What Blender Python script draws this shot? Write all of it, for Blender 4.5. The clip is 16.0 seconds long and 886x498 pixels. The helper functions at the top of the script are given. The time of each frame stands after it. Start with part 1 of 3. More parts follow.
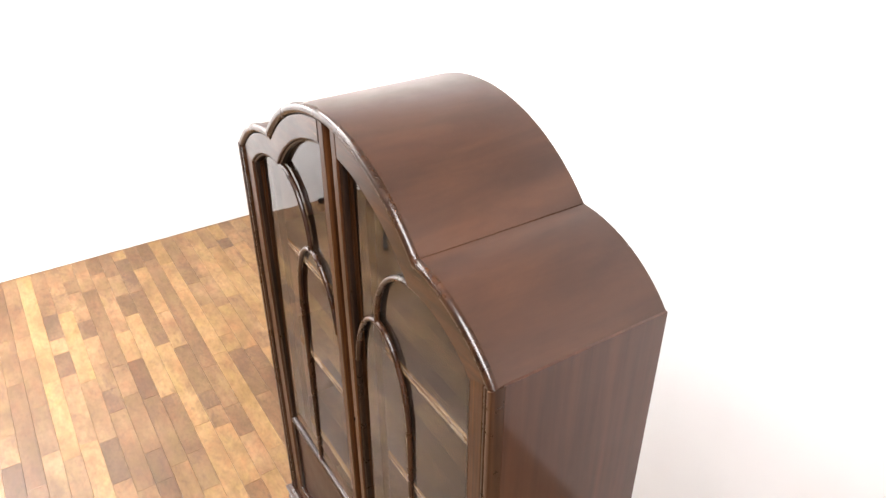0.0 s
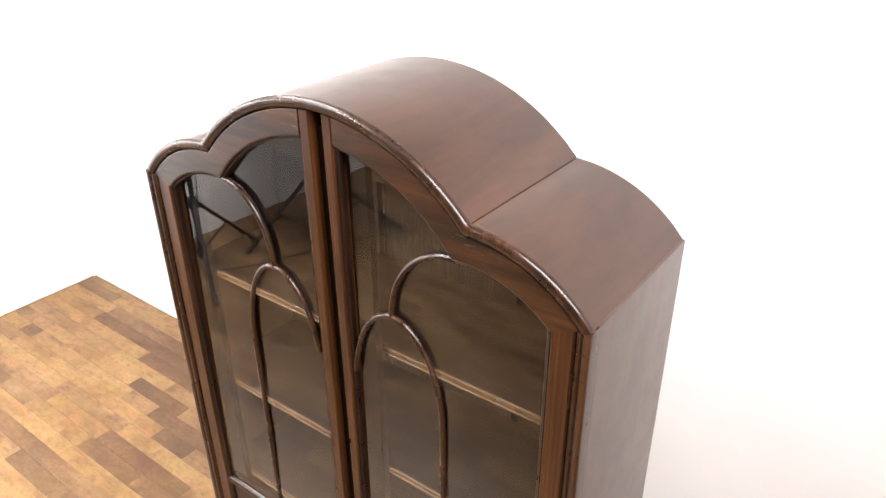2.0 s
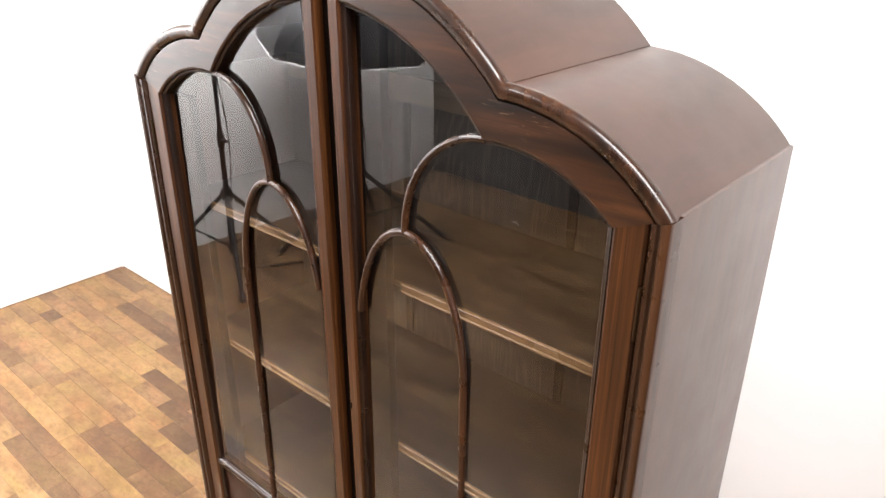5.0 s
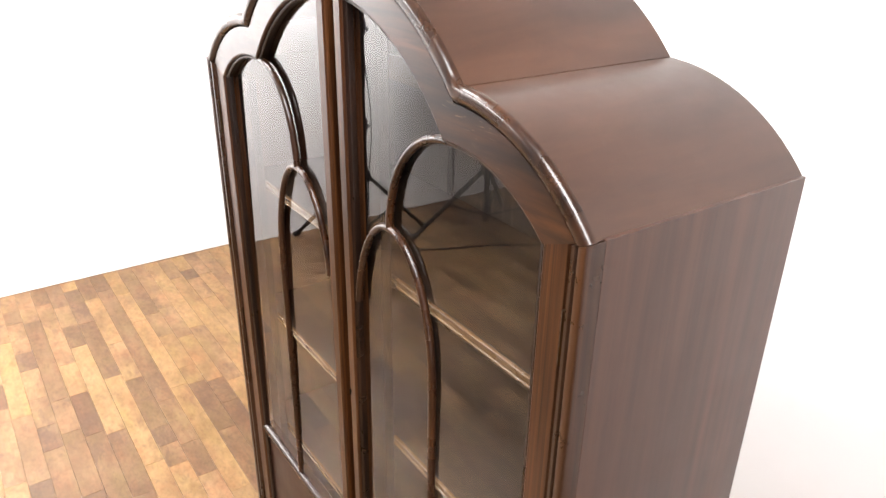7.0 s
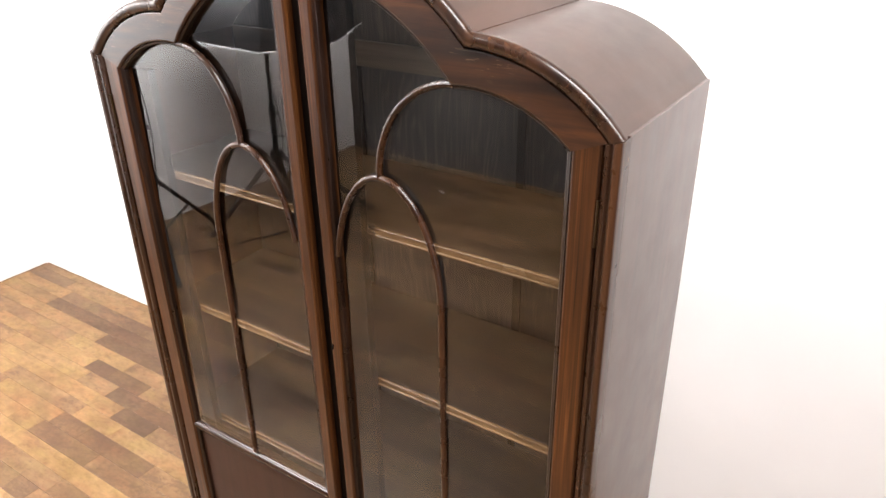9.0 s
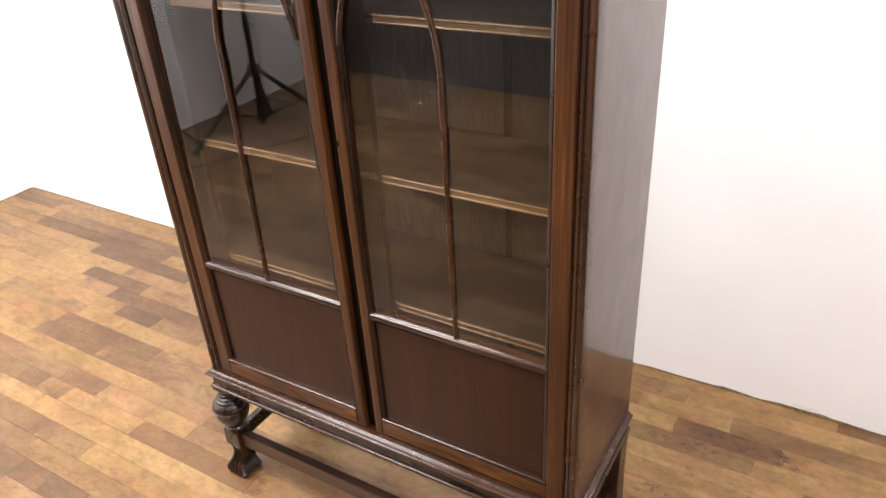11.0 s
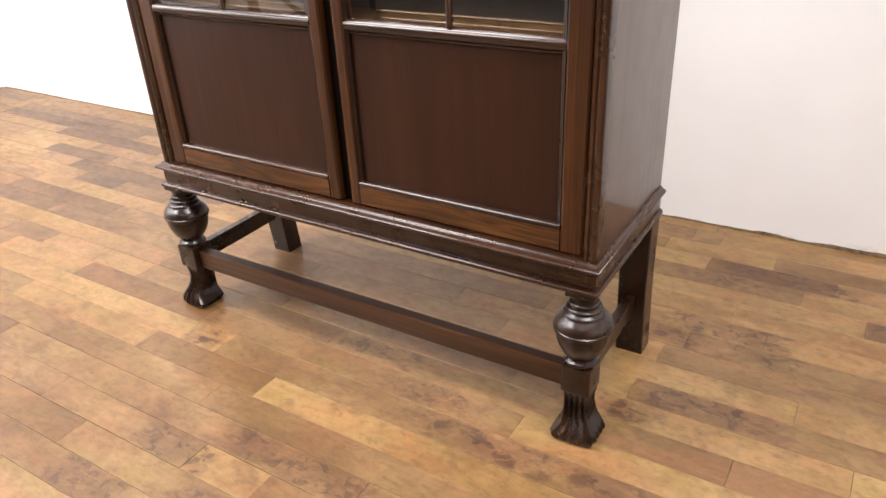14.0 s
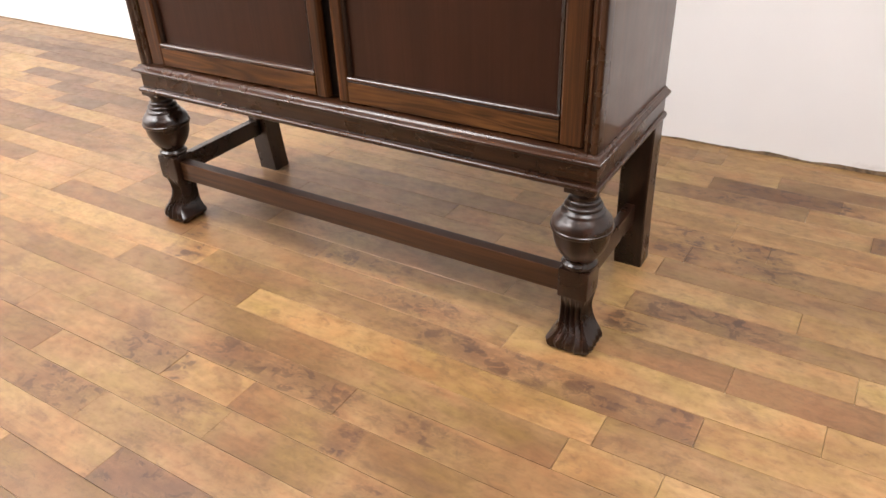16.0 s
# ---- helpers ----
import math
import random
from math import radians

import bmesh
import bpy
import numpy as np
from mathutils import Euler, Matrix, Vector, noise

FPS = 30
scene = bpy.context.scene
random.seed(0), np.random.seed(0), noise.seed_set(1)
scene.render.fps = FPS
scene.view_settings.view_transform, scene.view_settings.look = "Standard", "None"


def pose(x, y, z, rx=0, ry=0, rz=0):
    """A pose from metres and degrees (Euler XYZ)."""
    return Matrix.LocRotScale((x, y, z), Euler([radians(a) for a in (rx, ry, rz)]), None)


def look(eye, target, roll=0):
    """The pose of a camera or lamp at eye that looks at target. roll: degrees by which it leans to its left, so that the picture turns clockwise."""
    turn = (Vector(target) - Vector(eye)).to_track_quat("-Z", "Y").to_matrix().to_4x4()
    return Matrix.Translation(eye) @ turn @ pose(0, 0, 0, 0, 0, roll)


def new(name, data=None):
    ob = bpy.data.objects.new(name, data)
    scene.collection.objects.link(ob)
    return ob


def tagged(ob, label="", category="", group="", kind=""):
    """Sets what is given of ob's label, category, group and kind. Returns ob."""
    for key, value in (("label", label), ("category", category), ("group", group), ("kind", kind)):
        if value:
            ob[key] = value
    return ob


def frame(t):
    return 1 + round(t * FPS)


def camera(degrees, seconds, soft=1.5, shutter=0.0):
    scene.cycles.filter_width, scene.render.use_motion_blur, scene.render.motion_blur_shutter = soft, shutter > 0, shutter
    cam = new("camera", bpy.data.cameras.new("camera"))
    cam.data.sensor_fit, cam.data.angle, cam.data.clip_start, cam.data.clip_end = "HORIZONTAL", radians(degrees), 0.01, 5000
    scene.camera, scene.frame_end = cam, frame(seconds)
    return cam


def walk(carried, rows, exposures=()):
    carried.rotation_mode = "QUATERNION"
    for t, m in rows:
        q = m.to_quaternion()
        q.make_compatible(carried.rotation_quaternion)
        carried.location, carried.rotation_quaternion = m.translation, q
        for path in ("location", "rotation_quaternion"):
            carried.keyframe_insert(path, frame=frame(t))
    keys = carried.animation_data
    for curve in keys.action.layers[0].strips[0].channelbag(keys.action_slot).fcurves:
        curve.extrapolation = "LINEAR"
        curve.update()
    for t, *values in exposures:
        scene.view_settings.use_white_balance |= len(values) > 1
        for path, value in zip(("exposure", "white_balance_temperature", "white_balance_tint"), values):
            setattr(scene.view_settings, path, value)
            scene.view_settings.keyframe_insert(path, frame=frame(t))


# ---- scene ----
cam = camera(62.2, 16.0)
PATH = [
    (0, (1.053, -0.445, 2.142), (-0.383, 0.473, 1.095), -0.1),
    (0.5, (0.956, -0.576, 2.118), (-0.34, 0.572, 1.118), -3.6),
    (1, (0.872, -0.632, 2.12), (-0.308, 0.614, 1.093), -3.9),
    (1.5, (0.833, -0.701, 2.064), (-0.332, 0.584, 1.067), -3.0),
    (2, (0.798, -0.741, 2.025), (-0.262, 0.668, 1.081), -0.5),
    (2.5, (0.769, -0.746, 1.953), (-0.275, 0.717, 1.075), -3.1),
    (3, (0.768, -0.72, 1.895), (-0.32, 0.728, 1.046), -2.9),
    (3.5, (0.754, -0.67, 1.836), (-0.352, 0.759, 0.979), -2.1),
    (4, (0.739, -0.617, 1.791), (-0.392, 0.795, 0.939), -1.5),
    (4.5, (0.723, -0.608, 1.755), (-0.441, 0.778, 0.903), -0.5),
    (4.7, (0.72, -0.611, 1.741), (-0.446, 0.775, 0.893), -0.1),
    (6.8, (0.879, -0.44, 1.744), (-0.598, 0.609, 0.897), 1.3),
    (7, (0.874, -0.431, 1.743), (-0.605, 0.61, 0.89), 1.0),
    (7.5, (0.84, -0.466, 1.744), (-0.621, 0.595, 0.884), -1.0),
    (8, (0.76, -0.569, 1.736), (-0.496, 0.722, 0.868), -1.9),
    (8.5, (0.712, -0.685, 1.74), (-0.342, 0.77, 0.86), -0.0),
    (8.7, (0.724, -0.711, 1.741), (-0.303, 0.759, 0.855), -0.3),
    (10.8, (0.8, -0.92, 1.559), (-0.13, 0.54, 0.557), -3.6),
    (11, (0.812, -0.934, 1.525), (-0.113, 0.524, 0.517), -3.7),
    (11.5, (0.828, -0.959, 1.428), (-0.081, 0.513, 0.424), -3.5),
    (12, (0.836, -0.952, 1.318), (-0.063, 0.527, 0.316), -3.1),
    (12.5, (0.831, -0.945, 1.205), (-0.072, 0.549, 0.229), -2.7),
    (13, (0.816, -0.924, 1.065), (-0.112, 0.578, 0.126), -2.3),
    (13.5, (0.81, -0.927, 0.953), (-0.165, 0.556, 0.032), -2.8),
    (14, (0.811, -0.942, 0.916), (-0.14, 0.534, -0.041), -2.9),
    (14.5, (0.83, -0.959, 0.88), (-0.123, 0.492, -0.112), -3.4),
    (15, (0.826, -0.964, 0.854), (-0.103, 0.485, -0.165), -2.7),
    (15.5, (0.817, -0.956, 0.826), (-0.108, 0.494, -0.194), -2.7),
    (16, (0.805, -0.937, 0.803), (-0.103, 0.496, -0.256), -2.3),
]
EXPOSURES = ((0.0, -0.10), (0.8, -0.04), (1.6, 0.0), (16.0, 0.0))
walk(cam, [(t, look(eye, target, roll)) for t, eye, target, roll in PATH], exposures=EXPOSURES)

# ---- light ----
world = bpy.data.worlds.new("world")
scene.world = world
world.use_nodes = True
world.node_tree.nodes["Background"].inputs[0].default_value = (0.9, 0.95, 1.0, 1)
world.node_tree.nodes["Background"].inputs[1].default_value = 0.05


def area_lamp(name, m, size_x, size_y, power, colour):
    data = bpy.data.lights.new(name, "AREA")
    data.shape, data.size, data.size_y, data.energy, data.color = "RECTANGLE", size_x, size_y, power, colour
    ob = new(name, data)
    ob.matrix_world = m
    return ob


CEILING = 2.85
# unseen lamps, placed and powered to balance walls, floor and reflections
FIXTURES = ((-1.30, -0.40, 91), (1.30, -0.46, 110), (-1.85, -2.30, 152), (0.95, -2.45, 14))
for lamp_x, lamp_y, watts in FIXTURES:
    area_lamp("ceiling_lamp", pose(lamp_x, lamp_y, CEILING - 0.09), 1.5, 0.9, watts, (1.0, 0.98, 0.99))
# assumed lamp above the first stand, brightens the side wall
area_lamp("softbox_lamp", look((-2.05, -1.20, 2.20), (-2.75, -1.80, 1.55)), 0.66, 0.66, 215, (1.0, 0.98, 0.99))


# ---- materials ----
def material(name):
    mat = bpy.data.materials.new(name)
    mat.use_nodes = True
    nt = mat.node_tree
    return mat, nt, nt.nodes["Principled BSDF"]


def node(nt, kind, **inputs):
    n = nt.nodes.new(kind)
    for key, value in inputs.items():
        n.inputs[key.replace("_", " ")].default_value = value
    return n


def ramp(nt, fac, stops):
    r = nt.nodes.new("ShaderNodeValToRGB")
    while len(r.color_ramp.elements) < len(stops):
        r.color_ramp.elements.new(0.5)
    for e, (pos, col) in zip(r.color_ramp.elements, stops):
        e.position, e.color = pos, (*col, 1) if len(col) == 3 else col
    nt.links.new(fac, r.inputs[0])
    return r.outputs[0]


def grey(v):
    return (v, v, v)


def mix(nt, fac, a, b, blend="MIX"):
    m = nt.nodes.new("ShaderNodeMix")
    m.data_type, m.blend_type = "RGBA", blend
    for sock, value in ((m.inputs[0], fac), (m.inputs[6], a), (m.inputs[7], b)):
        if isinstance(value, bpy.types.NodeSocket):
            nt.links.new(value, sock)
        else:
            sock.default_value = value if not isinstance(value, tuple) or len(value) == 4 else (*value, 1)
    return m.outputs[2]


def coords(nt, scale, rotation=(0, 0, 0), shift=None):
    tc = nt.nodes.new("ShaderNodeTexCoord")
    mp = nt.nodes.new("ShaderNodeMapping")
    mp.inputs["Scale"].default_value = scale
    mp.inputs["Rotation"].default_value = [radians(a) for a in rotation]
    nt.links.new(tc.outputs["Object"], mp.inputs[0])
    if shift:
        nt.links.new(shift, mp.inputs["Location"])
    return mp.outputs[0]


def noise_fac(nt, vec, scale, detail=4.0, rough=0.55, distortion=0.0):
    n = node(nt, "ShaderNodeTexNoise", Scale=scale, Detail=detail, Roughness=rough, Distortion=distortion)
    nt.links.new(vec, n.inputs["Vector"])
    return n.outputs[0]


def bump(nt, bsdf, height, strength, distance=0.002):
    b = node(nt, "ShaderNodeBump", Strength=strength, Distance=distance)
    nt.links.new(height, b.inputs["Height"])
    nt.links.new(b.outputs[0], bsdf.inputs["Normal"])


def maths(nt, op, a, b=0.0, c=0.0):
    m = nt.nodes.new("ShaderNodeMath")
    m.operation = op
    for sock, value in zip(m.inputs, (a, b, c)):
        if isinstance(value, bpy.types.NodeSocket):
            nt.links.new(value, sock)
        else:
            sock.default_value = value
    return m.outputs[0]


def wood(name, dark, mid, light, along="z", fine=90.0, long=3.0, rough=0.32, relief=0.12, coat=0.25, blotch=0.5, turn=(0, 0, 0), spec=0.30, worn=1.0, coat_rough=0.16, scratched=0.0):
    """Stained, varnished wood with the grain along one axis."""
    mat, nt, bsdf = material(name)
    s = {"x": (long, fine, fine), "y": (fine, long, fine), "z": (fine, fine, long)}[along]
    vec = coords(nt, s, turn)
    grain = noise_fac(nt, vec, 1.0, 5.0, 0.6, 0.6)
    s2 = {"x": (0.8, 9, 9), "y": (9, 0.8, 9), "z": (9, 9, 0.8)}[along]
    figure = noise_fac(nt, coords(nt, s2, turn), 1.6, 4.0, 0.55, 1.2)
    base = ramp(nt, grain, [(0.30, dark), (0.52, mid), (0.74, light)])
    tint = ramp(nt, figure, [(0.3, grey(1 - blotch)), (0.7, grey(1 + 0.25 * blotch))])
    col = mix(nt, 1.0, base, tint, "MULTIPLY")
    if scratched:
        marks = noise_fac(nt, coords(nt, (45, 45, 330), (0, 28, 0)), 1.0, 3.0, 0.55, 0.5)
        where = noise_fac(nt, coords(nt, (1, 1, 1)), 11.0, 3.0)
        rub = maths(nt, "MULTIPLY", ramp(nt, marks, [(0.60, grey(0)), (0.68, grey(scratched))]), ramp(nt, where, [(0.50, grey(0)), (0.60, grey(1))]))
        col = mix(nt, rub, col, (0.26, 0.17, 0.11))
    nt.links.new(col, bsdf.inputs["Base Color"])
    wear = noise_fac(nt, coords(nt, (1, 1, 1)), 14.0, 5.0, 0.6)
    nt.links.new(ramp(nt, wear, [(0.3, grey(rough - 0.05 * worn)), (0.75, grey(rough + 0.08 * worn))]), bsdf.inputs["Roughness"])
    bsdf.inputs["Coat Weight"].default_value = coat
    bsdf.inputs["Coat Roughness"].default_value = coat_rough
    bsdf.inputs["Specular IOR Level"].default_value = spec
    bump(nt, bsdf, grain, relief, 0.0004)
    return mat


M_STILE = wood("oak_stained_upright", (0.0150, 0.0046, 0.0014), (0.0600, 0.0195, 0.0050), (0.1250, 0.0450, 0.0110), "z", 230, 3.4, 0.36, 0.30, 0.16, 0.5, spec=0.30, coat_rough=0.26)
def cathedral():
    """Golden stained oak, the growth rings cut into long pointed arches along x."""
    mat, nt, bsdf = material("oak_cathedral")
    field = noise_fac(nt, coords(nt, (2.6, 9, 15)), 1.0, 2.0, 0.45, 0.5)
    rings = maths(nt, "SINE", maths(nt, "MULTIPLY", field, 78.0))
    pores = noise_fac(nt, coords(nt, (9, 260, 260)), 1.0, 4.0, 0.6, 0.3)
    broad = noise_fac(nt, coords(nt, (4, 10, 10)), 1.0, 3.0)
    lines = maths(nt, "MULTIPLY_ADD", rings, 0.13, maths(nt, "MULTIPLY_ADD", pores, 0.8, 0.09))
    col = ramp(nt, lines, [(0.18, (0.016, 0.0050, 0.0016)), (0.45, (0.064, 0.0235, 0.0064)), (0.80, (0.128, 0.0520, 0.0140))])
    col = mix(nt, 1.0, col, ramp(nt, broad, [(0.3, grey(0.62)), (0.7, grey(1.15))]), "MULTIPLY")
    nt.links.new(col, bsdf.inputs["Base Color"])
    bsdf.inputs["Roughness"].default_value = 0.36
    bsdf.inputs["Specular IOR Level"].default_value = 0.30
    bsdf.inputs["Coat Weight"].default_value = 0.08
    bump(nt, bsdf, pores, 0.25, 0.0004)
    return mat


M_RAIL = cathedral()
M_ARCH = wood("oak_stained_arch", (0.012, 0.0040, 0.0016), (0.048, 0.0163, 0.0050), (0.095, 0.0345, 0.0100), "x", 80, 7.0, 0.32, 0.28, 0.34, 0.9, (0, 24, 0), spec=0.40, scratched=0.5, coat_rough=0.24)
M_STRETCH = wood("stretcher_brown", (0.020, 0.0076, 0.0030), (0.048, 0.0190, 0.0070), (0.080, 0.0325, 0.0122), "x", 120, 4.0, 0.34, 0.08, 0.15, 0.4, spec=0.28)
M_MOULD = wood("moulding_dark", (0.013, 0.0048, 0.0024), (0.034, 0.0125, 0.0050), (0.062, 0.0235, 0.0086), "z", 60, 8.0, 0.27, 0.06, 0.40, 0.5)
M_MOULD_UP = wood("moulding_upright", (0.016, 0.0062, 0.0030), (0.036, 0.0138, 0.0058), (0.060, 0.0235, 0.0090), "z", 110, 2.5, 0.28, 0.10, 0.35, 0.5)
M_BEADING = wood("bead_inner", (0.007, 0.0032, 0.0020), (0.014, 0.0060, 0.0034), (0.024, 0.0100, 0.0052), "z", 60, 8.0, 0.30, 0.06, 0.25, 0.5)
M_BEAD = wood("bead_dark", (0.014, 0.0052, 0.0026), (0.032, 0.0118, 0.0052), (0.054, 0.0205, 0.0082), "x", 80, 3.0, 0.19, 0.05, 0.45, 0.5)
M_BASE = wood("base_dark", (0.013, 0.0045, 0.0019), (0.032, 0.0113, 0.0043), (0.056, 0.0208, 0.0075), "x", 150, 4.0, 0.28, 0.06, 0.40, 0.40, spec=0.24, coat_rough=0.13)
M_LEG = wood("leg_black_brown", (0.0072, 0.0028, 0.0016), (0.0165, 0.0060, 0.0028), (0.0360, 0.0125, 0.0052), "z", 60, 8.0, 0.28, 0.05, 0.30, 0.6, spec=0.30, coat_rough=0.22)
M_DULL = wood("dark_stretcher_top", (0.010, 0.0042, 0.0022), (0.018, 0.0075, 0.0038), (0.030, 0.0125, 0.0060), "x", 60, 4.0, 0.40, 0.05, 0.0, 0.5, spec=0.18)
M_VENEER = wood("veneer_side", (0.041, 0.0150, 0.0079), (0.050, 0.0186, 0.0098), (0.060, 0.0227, 0.0120), "z", 110, 2.6, 0.36, 0.02, 0.65, 0.45, spec=0.24, worn=0.6, coat_rough=0.09)
M_TOP = wood("veneer_top", (0.034, 0.0138, 0.0072), (0.046, 0.0188, 0.0096), (0.060, 0.0250, 0.0126), "y", 16, 5.0, 0.38, 0.01, 0.30, 0.34, spec=0.36, worn=0.7, coat_rough=0.22)
M_PANEL = wood("panel_red_brown", (0.0240, 0.0079, 0.0038), (0.0300, 0.0100, 0.0049), (0.0365, 0.0126, 0.0062), "z", 150, 2.6, 0.36, 0.03, 0.08, 0.34, spec=0.22, worn=0.6)
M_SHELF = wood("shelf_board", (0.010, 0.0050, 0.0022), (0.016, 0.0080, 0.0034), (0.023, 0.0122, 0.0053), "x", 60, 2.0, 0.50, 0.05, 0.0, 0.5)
M_EDGE = wood("shelf_edge_pale", (0.075, 0.040, 0.016), (0.13, 0.073, 0.032), (0.20, 0.120, 0.056), "x", 60, 9.0, 0.24, 0.06, 0.3, 0.4)
# near-black: the shade inside the case is part of this colour
M_INSIDE = wood("inner_frame_shaded", (0.0026, 0.0012, 0.0006), (0.0040, 0.0019, 0.0009), (0.0062, 0.0030, 0.0014), "z", 70, 2.0, 0.55, 0.06, 0.0, 0.5, spec=0.12)
M_PALE = wood("pale_bare_rail", (0.085, 0.060, 0.040), (0.115, 0.083, 0.056), (0.145, 0.108, 0.076), "x", 60, 2.0, 0.55, 0.04, 0.0, 0.3)
M_BATTEN = wood("back_groove", (0.0035, 0.0018, 0.0012), (0.0055, 0.0030, 0.0020), (0.009, 0.0048, 0.0030), "z", 70, 2.0, 0.55, coat=0.0, spec=0.10)


def ply():
    """Back board: plywood with dense upright streaks and wide wavy figure."""
    mat, nt, bsdf = material("back_plywood")
    warp = noise_fac(nt, coords(nt, (5, 5, 1.2)), 1.0, 3.0)
    field = noise_fac(nt, coords(nt, (7, 7, 1.0)), 1.0, 3.0, 0.50, 0.4)
    rings = maths(nt, "SINE", maths(nt, "MULTIPLY", field, 210.0))
    streak = noise_fac(nt, coords(nt, (190, 190, 5)), 1.0, 4.0, 0.65, 0.3)
    lines = maths(nt, "MULTIPLY_ADD", rings, 0.20, maths(nt, "MULTIPLY_ADD", streak, 1.5, -0.27))
    col = ramp(nt, lines, [(0.15, (0.0070, 0.0042, 0.0029)), (0.55, (0.0165, 0.0104, 0.0073)), (0.95, (0.0500, 0.0340, 0.0245))])
    col = mix(nt, 1.0, col, ramp(nt, warp, [(0.3, grey(0.65)), (0.7, grey(1.2))]), "MULTIPLY")
    nt.links.new(col, bsdf.inputs["Base Color"])
    bsdf.inputs["Roughness"].default_value = 0.5
    return mat


M_PLY = ply()


def old_glass():
    """A clear pane: what is behind shows through, the gloss grows towards grazing angles."""
    mat, nt, bsdf = material("old_glass")
    nt.nodes.remove(bsdf)
    clear = nt.nodes.new("ShaderNodeBsdfTransparent")
    clear.inputs[0].default_value = (0.96, 0.97, 0.96, 1)
    gloss = node(nt, "ShaderNodeBsdfGlossy", Roughness=0.0)
    facing = node(nt, "ShaderNodeLayerWeight", Blend=0.5).outputs["Facing"]
    power = nt.nodes.new("ShaderNodeMath")
    power.operation = "POWER"
    power.inputs[1].default_value = 5.0
    nt.links.new(facing, power.inputs[0])
    scale = nt.nodes.new("ShaderNodeMath")
    scale.operation = "MULTIPLY_ADD"
    scale.inputs[1].default_value, scale.inputs[2].default_value = 0.890, 0.110
    nt.links.new(power.outputs[0], scale.inputs[0])
    m = nt.nodes.new("ShaderNodeMixShader")
    nt.links.new(scale.outputs[0], m.inputs[0])
    nt.links.new(clear.outputs[0], m.inputs[1])
    nt.links.new(gloss.outputs[0], m.inputs[2])
    nt.links.new(m.outputs[0], nt.nodes["Material Output"].inputs[0])
    return mat


M_GLASS = old_glass()
M_CLEAR, clear_tree, clear_bsdf = material("glass_rear_face")
clear_tree.nodes.remove(clear_bsdf)
clear_tree.links.new(clear_tree.nodes.new("ShaderNodeBsdfTransparent").outputs[0], clear_tree.nodes["Material Output"].inputs[0])


def plain(name, colour, rough=0.5, metal=0.0, grain=20.0, spread=0.12, relief=0.05):
    mat, nt, bsdf = material(name)
    f = noise_fac(nt, coords(nt, (1, 1, 1)), grain, 5.0)
    lo, hi = [tuple(c * k for c in colour) for k in (1 - spread, 1 + spread)]
    nt.links.new(ramp(nt, f, [(0.3, lo), (0.7, hi)]), bsdf.inputs["Base Color"])
    bsdf.inputs["Roughness"].default_value, bsdf.inputs["Metallic"].default_value = rough, metal
    if relief:
        bump(nt, bsdf, f, relief)
    return mat


def spots_at(nt, areas, u_axis, v_axis, grit, soft=0.34):
    """Ragged stains: areas are (u0, u1, v0, v1, strength), their rims broken up by grit."""
    xyz = nt.nodes.new("ShaderNodeSeparateXYZ")
    nt.links.new(coords(nt, (1, 1, 1)), xyz.inputs[0])
    u, v = xyz.outputs[u_axis], xyz.outputs[v_axis]
    total = None
    for u0, u1, v0, v1, strength in areas:
        du = maths(nt, "MULTIPLY", maths(nt, "ABSOLUTE", maths(nt, "SUBTRACT", u, (u0 + u1) / 2)), 2 / (u1 - u0))
        dv = maths(nt, "MULTIPLY", maths(nt, "ABSOLUTE", maths(nt, "SUBTRACT", v, (v0 + v1) / 2)), 2 / (v1 - v0))
        far = maths(nt, "MAXIMUM", du, maths(nt, "POWER", dv, 3.0))
        m = maths(nt, "MULTIPLY", maths(nt, "MAXIMUM", maths(nt, "SUBTRACT", 1.0, far), 0.0), strength)
        total = m if total is None else maths(nt, "MAXIMUM", total, m)
    mark = maths(nt, "MULTIPLY", maths(nt, "MINIMUM", maths(nt, "MULTIPLY", total, 2.2), 1.0), maths(nt, "MULTIPLY_ADD", grit, 3.2, -1.0))
    return ramp(nt, mark, [(0.12, grey(0)), (0.12 + soft, grey(0.34)), (1.0, grey(0.58))])


def plaster(name, colour, smudges=()):
    mat, nt, bsdf = material(name)
    vec = coords(nt, (1, 1, 1))
    broad, fine = noise_fac(nt, vec, 1.7, 3.0), noise_fac(nt, vec, 60.0, 6.0, 0.65)
    col = mix(nt, 1.0, tuple(colour), ramp(nt, broad, [(0.3, grey(0.95)), (0.7, grey(1.03))]), "MULTIPLY")
    spots = noise_fac(nt, vec, 9.0, 2.0)
    col = mix(nt, ramp(nt, spots, [(0.74, grey(0)), (0.80, grey(0.12))]), col, (0.62, 0.58, 0.54))
    nt.links.new(col, bsdf.inputs["Base Color"])
    if smudges:
        dirt = spots_at(nt, smudges, "X", "Z", noise_fac(nt, coords(nt, (1, 1, 1)), 34.0, 5.0, 0.65, 0.8))
        col = mix(nt, dirt, col, (0.30, 0.25, 0.21))
        nt.links.new(col, bsdf.inputs["Base Color"])
    bsdf.inputs["Roughness"].default_value = 0.85
    both = mix(nt, 0.35, broad, fine)
    bump(nt, bsdf, both, 0.25, 0.004)
    return mat


